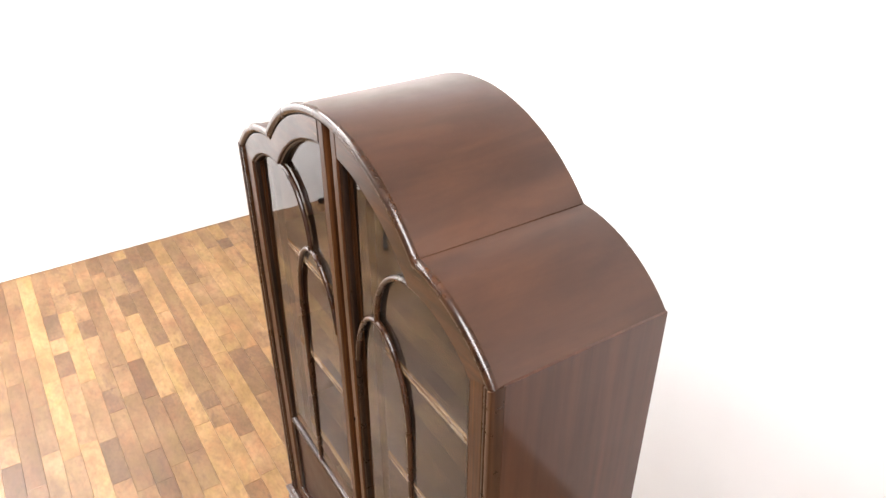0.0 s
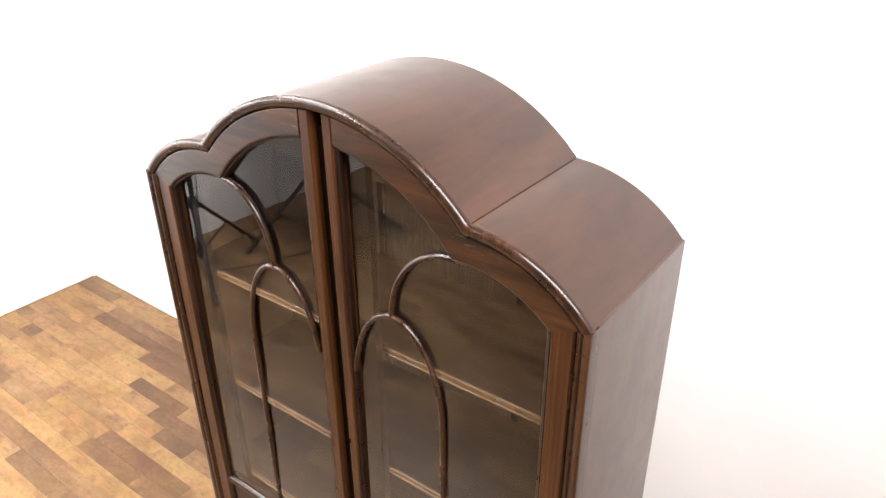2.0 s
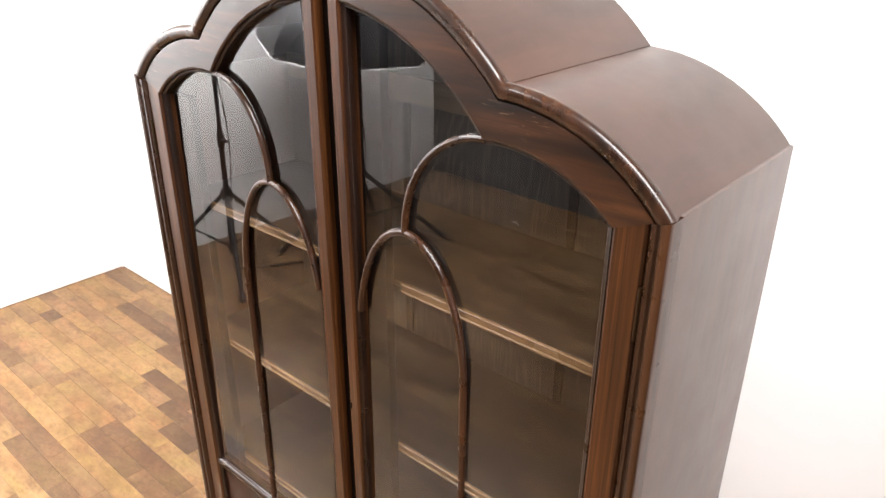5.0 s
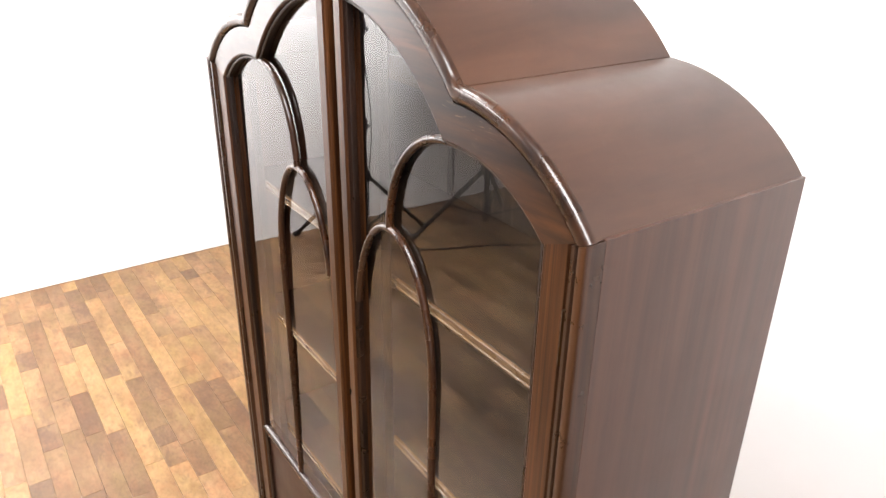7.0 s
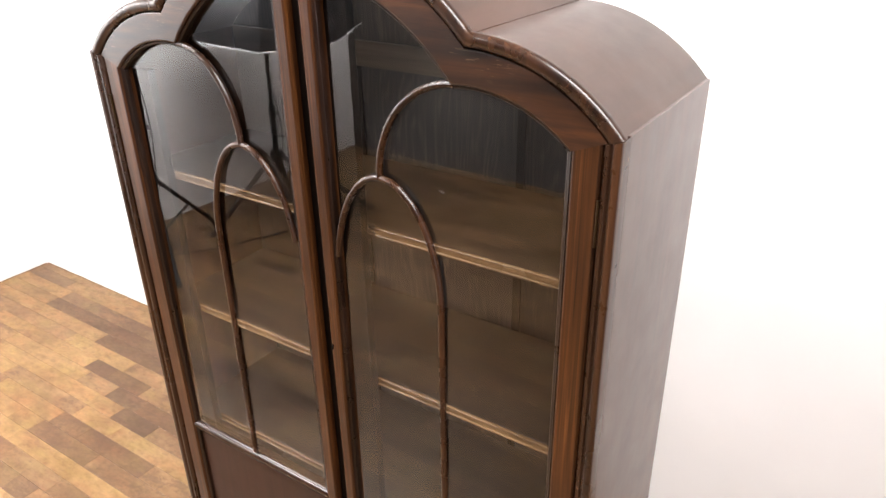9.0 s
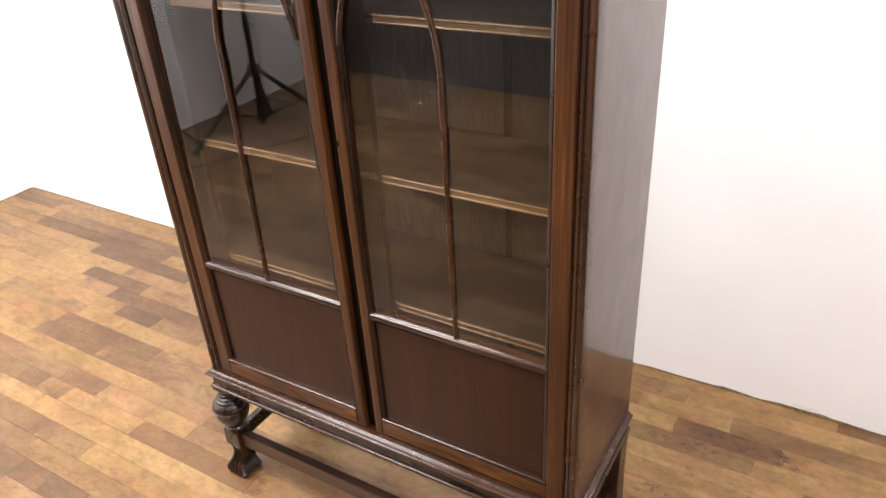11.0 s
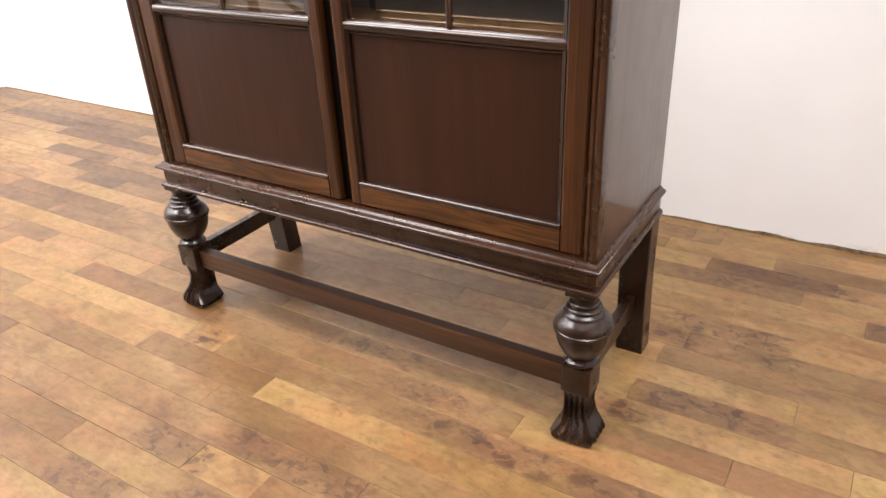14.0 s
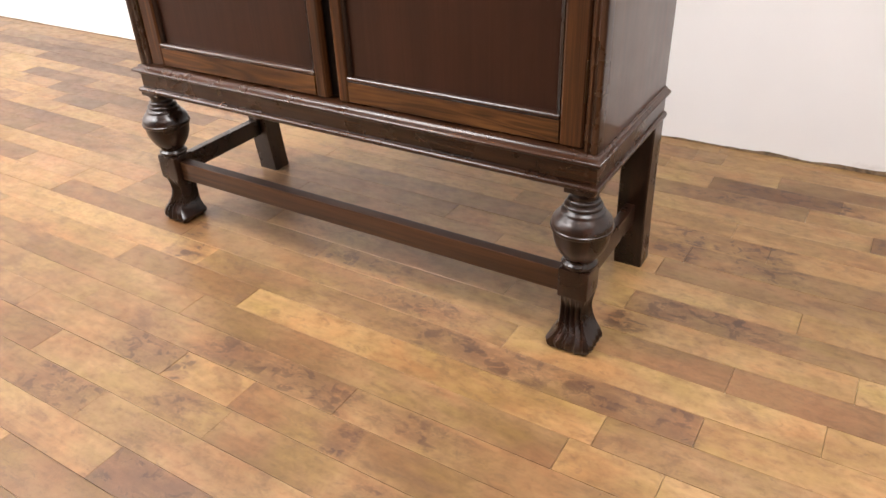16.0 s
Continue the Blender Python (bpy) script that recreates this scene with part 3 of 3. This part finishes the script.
    mid = [(b, 0.6570), (0.0125, 0.6570), (0.0080, 0.6585), (0.0066, 0.6615)] + [(0.0160 - 0.0135 * math.sin(radians(a)), 0.6720 - 0.0110 * math.cos(radians(a))) for a in np.linspace(32, 172, 13)] + [(b, 0.6832)]
    part("middle_rail", rail(mid, M_BEAD), d, "rounded dark rail under the glass")
    low = [(b, 0.3545), (f + 0.001, 0.3545), (f, 0.3555), (f, 0.3900), (b, 0.3900)]
    part("bottom_rail", rail(low, M_RAIL), d)
    lip = [(b, 0.3901), (f + 0.0004, 0.3901)] + [(f + 0.0035 - 0.0045 * math.cos(radians(a)), 0.3945 + 0.0045 * math.sin(radians(a))) for a in np.linspace(-60, 90, 9)] + [(0.012, 0.3992), (b, 0.3992)]
    part("rail_bead", rail(lip, M_BEAD), d, "glossy rounded bead on the bottom rail")
    x0, x1 = sorted((s * (inn - 0.0025), s * (out + 0.0025)))
    part("lower_panel", box(x0, x1, 0.0125, 0.0175, 0.3970, 0.6625, M_PANEL, 0.0), d, "plain red-brown wooden panel")
    # dark bead inside the frame
    for x0, x1, top in ((inn + 0.0001, inn + 0.0058, crown_z(inn + 0.005, 0.0670)), (out - 0.0001, 0.4174, crown_z(0.4174, 0.0670))):
        w = x1 - x0
        prof = [(x0, g), (x0, f + 0.0040), (x0 + 0.12 * w, f + 0.0030), (x0 + 0.30 * w, f + 0.0036), (x0 + 0.42 * w, f + 0.0048), (x0 + 0.80 * w, f + 0.0050), (x1, f + 0.0068), (x1, g)]
        part("glazing_bead", loft([[(s * px, py, z) for px, py in prof] for z in (0.3996, top)], M_BEADING, smooth=60), d)
    prof = [(0.0671, g), (0.0671, f + 0.0050), (0.0682, f + 0.0042), (0.0700, f + 0.0048), (0.0712, f + 0.0064), (0.0712, g)]
    rings = [[(s * x, y, z) for x, z in crown(dd, inn + 0.0060)] for dd, y in prof]
    part("arched_bead", loft([[r[i] for r in rings] for i in range(len(rings[0]))], M_BEADING, smooth=30), d)
    # pane, a little smaller than the rebate
    edge = crown(0.0655, inn + 0.001)
    edge = [(inn + 0.001, 0.680)] + edge + [(edge[-1][0], 0.680)]
    lean_x, lean_z = (-0.0133, 0.0052) if s > 0 else (-0.0073, 0.0092)
    me = loft([[(s * x, y + lean_x * (s * x - s * 0.21) + lean_z * (z - 1.0), z) for x, z in edge] for y in (0.0130, 0.0157)], M_GLASS, smooth=20)
    me.materials.append(M_CLEAR)
    for face in me.polygons:
        face.material_index = 0 if face.normal.y < -0.9 else 1
    pane = part("glass_pane", me, d, "clear glass pane reflecting the room")
    pane.visible_shadow = False
    # glazing bars
    cx, top, straight = 0.1405 - s * 0.0065, 1.3640, 0.2362 - s * 0.0013
    def ell(cx, cz, a, bb, t0, t1, n=18):
        return [(s * (cx + a * math.cos(radians(t))), 0.0098, cz + bb * math.sin(radians(t))) for t in np.linspace(t0, t1, n)]

    long_bar = [(s * straight, 0.0098, z) for z in np.linspace(0.683, 1.168, 8)] + ell(cx, 1.178, straight - cx, top - 1.178, 0, 90)
    part("glazing_bar", tube(long_bar, 0.0050, M_MOULD, 12, squash=1.12), d)
    part("glazing_bar", tube(ell(cx + 0.002, 1.178, 0.094 if s > 0 else 0.103, top - 1.178, 91, 168), 0.0050, M_MOULD, 12, squash=1.12), d)
    part("glazing_bar", tube(ell(0.264, top, 0.264 - cx, 0.148, 180, 91), 0.0050, M_MOULD, 12, squash=1.12), d)
    for z in (1.375, 0.455):
        part("hinge", tube([(s * 0.4636, 0.0005, z - 0.030), (s * 0.4636, 0.0005, z + 0.030)], 0.0026, M_BRASS), d, "dull brass hinge knuckle")
    if s > 0:
        hole = part("keyhole", tube([(0.0195, f - 0.0003, 1.0370), (0.0195, f - 0.0003, 1.0450)], 0.0016, M_DARK), d, "small black keyhole")
        part("keyhole_eye", tube([(0.0195, f - 0.001, 1.0445), (0.0195, f + 0.0006, 1.0445)], 0.0027, M_DARK, 14), hole)
    return d


door(-1)
door(1)


# base
def base_ring(profile, mat):
    """Moulding round the front and the two sides; profile rows are (set-out, z)."""
    rings = []
    for o, z in profile:
        ox = o * 0.60 if o > 0 else o
        rings.append([(-HALF - ox, 0.319, z), (-HALF - ox, -o - 0.004, z), (HALF + ox, -o - 0.004, z), (HALF + ox, 0.319, z)])
    return loft([[r[i] for r in rings] for i in range(4)], mat, smooth=58)


part("top_moulding", base_ring([(-0.03, 0.3515), (0.0030, 0.3515), (0.0055, 0.3508), (0.0075, 0.3490), (0.0095, 0.3472), (0.0125, 0.3464), (0.0160, 0.3458), (0.0185, 0.3446), (0.0196, 0.3428), (0.0194, 0.3408), (0.0180, 0.3392), (0.0150, 0.3382), (0.0115, 0.3372), (0.0092, 0.3355), (0.0085, 0.3330), (-0.03, 0.3330)], M_BASE), bookcase, "sloping moulding under the doors, worn at its edge")
part("apron", base_ring([(-0.012, 0.3330), (0.006, 0.3330), (0.0062, 0.3060), (-0.012, 0.3060)], M_BASE), bookcase)
part("lower_moulding", base_ring([(-0.02, 0.3060), (0.0085, 0.3060), (0.0125, 0.3046), (0.0150, 0.3024), (0.0158, 0.2996), (0.0150, 0.2966), (0.0122, 0.2944), (0.0085, 0.2930), (0.0050, 0.2912), (-0.02, 0.2910)], M_BASE), bookcase)

LEG_X, LEG_Y = 0.470, 0.006


def front_leg(s):
    leg = part("front_leg", None, bookcase, "near-black turned leg with a fluted paw foot")
    cx = s * LEG_X
    part("leg_cap", box(cx - 0.0245, cx + 0.0245, LEG_Y - 0.0245, LEG_Y + 0.0245, 0.2880, 0.2962, M_LEG, 0.002), leg)
    prof = [(0.001, 0.288), (0.024, 0.288), (0.023, 0.285), (0.0205, 0.2815), (0.0196, 0.278), (0.0205, 0.2752), (0.0238, 0.2742), (0.0252, 0.2722), (0.025, 0.2698), (0.0236, 0.2684), (0.024, 0.267), (0.0282, 0.2658), (0.03, 0.2636), (0.0298, 0.2611), (0.0282, 0.2596), (0.029, 0.258), (0.033, 0.2564), (0.0346, 0.254), (0.0346, 0.2521), (0.0363, 0.25), (0.0414, 0.245), (0.0461, 0.2388), (0.0475, 0.2329), (0.0477, 0.2303), (0.0477, 0.2293), (0.0493, 0.2283), (0.0494, 0.2262), (0.0486, 0.2226), (0.0452, 0.2208), (0.045, 0.2147), (0.0434, 0.2032), (0.0392, 0.1911), (0.0338, 0.1809), (0.0282, 0.1736), (0.0246, 0.1698), (0.0236, 0.1672), (0.0246, 0.1645), (0.0282, 0.1625), (0.0294, 0.1595), (0.0286, 0.1568), (0.0262, 0.1552), (0.025, 0.1525), (0.001, 0.1525)]
    part("turned_bulb", lathe(prof, M_LEG, cx, LEG_Y, 48), leg)
    h = 0.026
    part("block", box(cx - h, cx + h, LEG_Y - h, LEG_Y + h, 0.0985, 0.1535, M_LEG, 0.005), leg)
    # foot: fluted on the front and the outer side, flaring to the toes
    curve = [(0.1000, 0.0245, 0.0), (0.0900, 0.0230, 0.4), (0.0780, 0.0206, 1.0), (0.0660, 0.0206, 1.0), (0.0540, 0.0230, 1.0), (0.0430, 0.0274, 1.0), (0.0330, 0.0334, 1.0), (0.0240, 0.0392, 1.0), (0.0160, 0.0428, 1.0), (0.0090, 0.0430, 0.9), (0.0035, 0.0404, 0.6), (0.0, 0.0360, 0.3)]
    rows = []
    for z, reach, cut in curve:
        inner = 0.0215 + 0.0165 * math.exp(-((z - 0.014) / 0.012) ** 2)
        n = 48
        row = [(-inner, 0.0225), (-inner - 0.001, 0.006), (-inner, -reach * 0.80)]
        for j in range(n + 1):
            u = j / n
            groove = 0.0058 * cut * (0.5 - 0.5 * math.cos(2 * math.pi * 8 * u)) ** 0.8
            if u < 0.5:
                w = u / 0.5
                px, py = -inner * 0.86 + (reach * 0.80 + inner * 0.86) * w, -reach + groove
                py += 0.0045 * max(0.0, w - 0.75) * 4 * 0.6
            else:
                w = (u - 0.5) / 0.5
                px, py = reach - groove, -reach * 0.80 + (reach * 0.80 + 0.0200) * w
                px -= 0.0045 * max(0.0, 0.25 - w) * 4 * 0.6
            row.append((px, py))
        row += [(reach * 0.9, 0.0225)]
        rows.append([(cx + s * px, LEG_Y + py, z) for px, py in row])
    part("paw_foot", loft(rows, M_LEG, smooth=55), leg, "black carved foot with a fluted front and rolled toes")


def rear_leg(s):
    cx = s * 0.471
    rows = []
    for z in np.linspace(0.2955, 0.0, 9):
        kick = 0.016 * max(0.0, (0.18 - z) / 0.18) ** 1.3
        y0, y1 = 0.256 + kick, 0.304 + kick
        h, c = 0.027, 0.002
        rows.append([(cx - h + c, y0, z), (cx + h - c, y0, z), (cx + h, y0 + c, z), (cx + h, y1 - c, z), (cx + h - c, y1, z), (cx - h + c, y1, z), (cx - h, y1 - c, z), (cx - h, y0 + c, z)])
    part("rear_leg", loft([[tuple(map(float, p)) for p in r] for r in rows], M_LEG, smooth=35), bookcase, "plain square rear leg kicked backwards at the foot")


for s in (1, -1):
    front_leg(s)
    rear_leg(s)
    x0, x1 = sorted((s * (LEG_X - 0.009), s * (LEG_X + 0.009)))
    part("side_stretcher", box(x0, x1, LEG_Y + 0.0255, 0.258, 0.101, 0.1415, M_LEG, 0.002), bookcase)
me = box(-LEG_X + 0.0262, LEG_X - 0.0262, LEG_Y - 0.012, LEG_Y + 0.012, 0.099, 0.1405, M_STRETCH, 0.0025)
# the top face takes a darker, duller wood than the front
me.materials.append(M_DULL)
for face in me.polygons:
    face.material_index = 1 if face.normal.z > 0.98 else 0
part("front_stretcher", me, bookcase, "straight rail between the front legs")


# ---- light stands by the side wall ----
def light_stand(x, y, hub, top, feet, knobs, stout=1.0):
    st = thing("light_stand", "black folding photo light stand with three splayed legs", "light stand", "photo light stands", m=pose(x, y, 0))
    part("pole", tube([(0, 0, 0.10), (0, 0, knobs[0])], 0.013 * stout, M_BLACK), st)
    part("upper_pole", tube([(0, 0, knobs[0]), (0, 0, top)], 0.010, M_BLACK), st)
    part("hub", lathe([(0.001, hub + 0.03), (0.026 * stout, hub + 0.03), (0.03 * stout, hub + 0.02), (0.03 * stout, hub - 0.02), (0.024 * stout, hub - 0.03), (0.001, hub - 0.03)], M_BLACK, steps=20), st)
    part("lower_collar", lathe([(0.001, 0.16), (0.022, 0.16), (0.024, 0.14), (0.022, 0.12), (0.001, 0.12)], M_BLACK, steps=20), st)
    for k in knobs:
        part("clamp", lathe([(0.001, k + 0.035), (0.018, k + 0.035), (0.02, k), (0.018, k - 0.035), (0.001, k - 0.035)], M_BLACK, steps=16), st)
        part("knob", tube([(0.01, 0, k), (0.05, 0, k)], 0.011, M_BLACK), st)
    cord = [(0.030 + 0.022 * math.sin(9 * u) * math.sin(math.pi * u), -0.012 + 0.012 * math.sin(14 * u), 0.16 + (top - 0.25) * u) for u in np.linspace(0, 1, 40)]
    part("cord", tube([tuple(map(float, p)) for p in cord], 0.0032, M_CABLE, 7), st, "thin black lamp cord hanging beside the pole")
    for fx, fy in feet:
        leg = part("leg", tube([(0.02 * fx / 0.45, 0.02 * fy / 0.45, hub), (fx, fy, 0.012)], 0.011 * stout, M_BLACK), st)
        part("rubber_foot", tube([(fx * 0.95, fy * 0.95, 0.030), (fx * 1.03, fy * 1.03, 0.011)], 0.0145, M_BLACK), leg)
        part("brace", tube([(0.01 * fx / 0.45, 0.01 * fy / 0.45, 0.14), (fx * 0.52, fy * 0.52, hub * 0.50)], 0.007, M_BLACK), leg)
    return st


light_stand(-2.426, -1.262, 0.432, 2.05, [(0.33, 0.17), (-0.38, 0.20), (-0.12, -0.44)], (0.717, 1.20, 1.62))
light_stand(-2.242, -1.938, 0.415, 1.56, [(-0.18, 0.37), (-0.31, -0.37), (0.30, -0.36)], (0.66, 1.02), 1.25)


def softbox(m, half, tail, depth, sides=4):
    """Black cloth softbox with a many-sided rim, its white face at local z = 0 looking along -z."""
    shape = "square" if sides == 4 else "eight-sided"
    sb = thing("softbox", shape + " black cloth softbox with white front rim on a light stand", "softbox", "softboxes", m=m)
    corners = [(half * math.cos(a), half * math.sin(a)) for a in (2 * math.pi * k / sides for k in range(sides))]
    outline = []
    for p, q in zip(corners, corners[1:] + corners[:1]):  # the cloth sags a little between the ribs
        outline += [(p[0] + (q[0] - p[0]) * t, p[1] + (q[1] - p[1]) * t, 1 - 0.10 * t * (1 - t)) for t in (0.0, 0.2, 0.5, 0.8)]
    rows = []
    for u in np.linspace(0, 1, 11):
        k = 1 + (tail / half - 1) * (u ** 1.5)
        rows.append([(x * k * (1 - (1 - c) * 2.2 * math.sin(math.pi * min(1.0, u + 0.06))), y * k * (1 - (1 - c) * 2.2 * math.sin(math.pi * min(1.0, u + 0.06))), u * depth) for x, y, c in outline])
    part("hood", loft([[tuple(map(float, p)) for p in r] for r in rows], M_CLOTH, smooth=20), sb)
    part("diffuser", loft([[(x * 0.96, y * 0.96, z) for x, y in corners] for z in (0.010, 0.016)], M_DIFF, smooth=20), sb)
    for p, q in zip(corners, corners[1:] + corners[:1]):
        part("rim", tube([(*p, -0.002), (*q, -0.002)], 0.0055, M_DIFF), sb, "thin white cloth rim")
    part("lamp_head", tube([(0, 0, depth), (0, 0, depth + 0.14)], tail * 0.8, M_BLACK, 18), sb)
    return sb


softbox(pose(-2.235, -1.935, 1.130, -3, 9, 0), 0.465, 0.09, 0.48, 8)
# unseen second softbox, added round the lamp that lights the side wall
softbox(look((-2.05, -1.20, 2.20), (-2.75, -1.80, 1.55)) @ pose(0, 0, 0.012), 0.40, 0.09, 0.36, 8)

cable_pts = []
for k in range(40):
    u = k / 39
    cable_pts.append((-2.44 + 0.56 * u + 0.02 * math.sin(7 * u), -1.28 - 1.00 * u + 0.03 * math.sin(5 * u + 0.4), 0.0045))
thing("power_cable", "thin black cable lying on the floor by the light stands", "cable", me=tube(cable_pts, 0.004, M_CABLE, 8))


# crumpled white scrap on the floor behind the stands
scrap = [[(0.014 * (i - 2) + 0.003 * math.sin(3 * j), 0.006 * (j - 1) + 0.002 * math.sin(2 * i), 0.003 + 0.010 * abs(math.sin(1.9 * i + 1.3 * j))) for j in range(4)] for i in range(5)]
scrap = [r + [(x, y, z - 0.0025) for x, y, z in reversed(r)] for r in scrap]
thing("paper_scrap", "small crumpled scrap of white paper on the floor", "paper", m=pose(-1.745, -2.760, 0, 0, 0, 25), me=loft(scrap, M_DIFF, smooth=20))


# ---- assumed ceiling lights, unseen housings for the lamps ----
def ceiling_fixture(x, y):
    fx = thing("ceiling_light", "white ceiling-mounted light, assumed above the view", "ceiling light", "ceiling lights", m=pose(x, y, CEILING))
    part("housing", box(-0.80, 0.80, -0.50, 0.50, -0.06, -0.001, M_CEIL, 0.006), fx)
    return fx


for lamp_x, lamp_y, _ in FIXTURES:
    ceiling_fixture(lamp_x, lamp_y)

# ---- floor: boards 67 mm wide, running along x ----
floor = tagged(new("floor", box(LEFT, RIGHT, FRONT, BACK, -0.06, -0.012, M_SUB, 0.0)), "worn honey-brown wooden strip floor with dark stains", "floor", kind="structure")
FORCED = {  # row in front of the bookcase: joints and the tint to the right of each
    # rows 0 and 1: the browner tint between the legs also carries shade
    0: ((-0.42, 1), (0.366, 0)), 1: ((-0.30, 1), (0.705, 0)), 2: ((-0.47, 2), (-0.122, 0)), 3: ((-0.20, 1), (0.546, 0), (0.686, 0)),
    4: ((-0.40, 1), (0.213, 1)), 5: ((-0.50, 1), (-0.097, 0), (0.057, 1)), 6: ((-0.35, 1), (0.073, 1)), 7: ((-0.52, 1), (-0.140, 1)),
    8: ((-0.40, 1), (-0.016, 3)), -4: ((0.20, 0), (0.788, 0)), -2: ((0.30, 0), (0.891, 0)), -3: ((0.10, 0),), -7: ((0.15, 0), (0.70, 0)), -5: ((0.05, 0),), -6: ((0.25, 0), (0.56, 1)), -8: ((0.10, 0), (0.62, 0)), -10: ((0.30, 1), (0.74, 0)), -11: ((0.52, 2), (0.80, 0)), -12: ((0.40, 0), (0.66, 1)), -13: ((0.45, 1), (0.52, 0)), -9: ((0.35, 0), (0.87, 2), (1.02, 0)), -1: ((-0.10, 0),),
}
DARK = {  # row: darker or paler boards farther off, from x to x and their tint
    4: ((-2.52, -1.83, 5), (-1.24, -1.07, 6), (-0.945, -0.79, 6)), 1: ((-2.74, -2.38, 6),), -1: ((-2.65, -1.61, 5), (-1.32, -1.13, 5)), 7: ((-2.40, -2.18, 6), (-2.06, -1.88, 6)),
    5: ((-2.67, -2.54, 5), (-2.26, -2.11, 6), (-1.69, -1.54, 6)), 0: ((-1.82, -1.46, 5), (-1.46, -1.35, 6)), -3: ((-2.69, -2.30, 5), (-1.66, -1.32, 5)), 9: ((-2.10, -1.74, 5),), -7: ((-2.66, -2.55, 6), (-1.60, -1.42, 6)),
    6: ((-1.39, -1.15, 6),), 2: ((-2.39, -2.19, 5), (-2.19, -1.52, 0), (-1.52, -1.15, 5)), -6: ((-1.47, -1.27, 6),), -8: ((-1.84, -1.70, 6),), -4: ((-1.64, -1.47, 5),), 3: ((-1.55, -1.12, 5),),
}
rng = random.Random(7)


def board_verts(x0, x1, y0, y1, dz):
    g, c, b = 0.00028, 0.0003, -0.0115
    x0, x1, y0, y1 = x0 + g, x1 - g, y0 + g, y1 - g
    z = dz
    v = [(x0, y0, b), (x1, y0, b), (x1, y1, b), (x0, y1, b), (x0, y0, z - c), (x1, y0, z - c), (x1, y1, z - c), (x0, y1, z - c),
         (x0 + c, y0 + c, z), (x1 - c, y0 + c, z), (x1 - c, y1 - c, z), (x0 + c, y1 - c, z)]
    f = [(0, 1, 5, 4), (1, 2, 6, 5), (2, 3, 7, 6), (3, 0, 4, 7), (4, 5, 9, 8), (5, 6, 10, 9), (6, 7, 11, 10), (7, 4, 8, 11), (8, 9, 10, 11)]
    return v, f


far_v, far_f = [], []
near = []
k0, k1 = math.floor((SEAM - BACK) / PITCH), math.ceil((SEAM - FRONT) / PITCH)
for k in range(k0, k1):
    y1 = min(SEAM - k * PITCH, BACK - 0.001)
    y0 = max(SEAM - (k + 1) * PITCH, FRONT + 0.001)
    if y1 - y0 < 0.004:
        continue
    cuts = [(LEFT + 0.001, rng.choice((0, 1, 2)))]
    forced = FORCED.get(k, ())
    x = cuts[0][0]
    while True:
        x += rng.uniform(0.16, 0.62) if rng.random() < 0.7 else rng.uniform(0.5, 0.95)
        if x > RIGHT - 0.15:
            break
        if forced and forced[0][0] - 0.45 < x < forced[-1][0] + 0.40:
            continue
        cuts.append((x, rng.choices((0, 1, 2, 3), (0.55, 0.33, 0.08, 0.04) if k < 3 else (0.25, 0.45, 0.20, 0.10))[0]))
    for xa, xb, tint in DARK.get(k, ()):
        cuts = cuts[:1] + [c for c in cuts[1:] if not xa - 0.12 < c[0] < xb + 0.12] + [(xa, tint), (xb, 1)]
    cuts = sorted(set(cuts + list(forced))) + [(RIGHT - 0.001, 0)]
    for (xa, tint), (xb, _) in zip(cuts, cuts[1:]):
        dz = rng.uniform(-0.0005, 0.0)
        v, f = board_verts(xa, xb, y0, y1, dz)
        if xb < -0.45 and tint < 5 and tint != 0:
            tint = 4
        if y0 > -0.78 and xa < 1.15:
            near.append((v, f, tint))
        else:
            n = len(far_v)
            far_v += v
            far_f += [tuple(i + n for i in q) for q in f]
me = bpy.data.meshes.new("far_planks")
me.from_pydata(far_v, [], far_f)
me.materials.append(M_PLANK_FAR)
tagged(part("far_planks", me, floor), kind="stuff")
for v, f, tint in near:
    me = bpy.data.meshes.new("plank")
    me.from_pydata(v, [], f)
    me.materials.append(M_PLANK[tint])
    part("plank", me, floor)
print("near planks", len(near), "far", len(far_f) // 9)
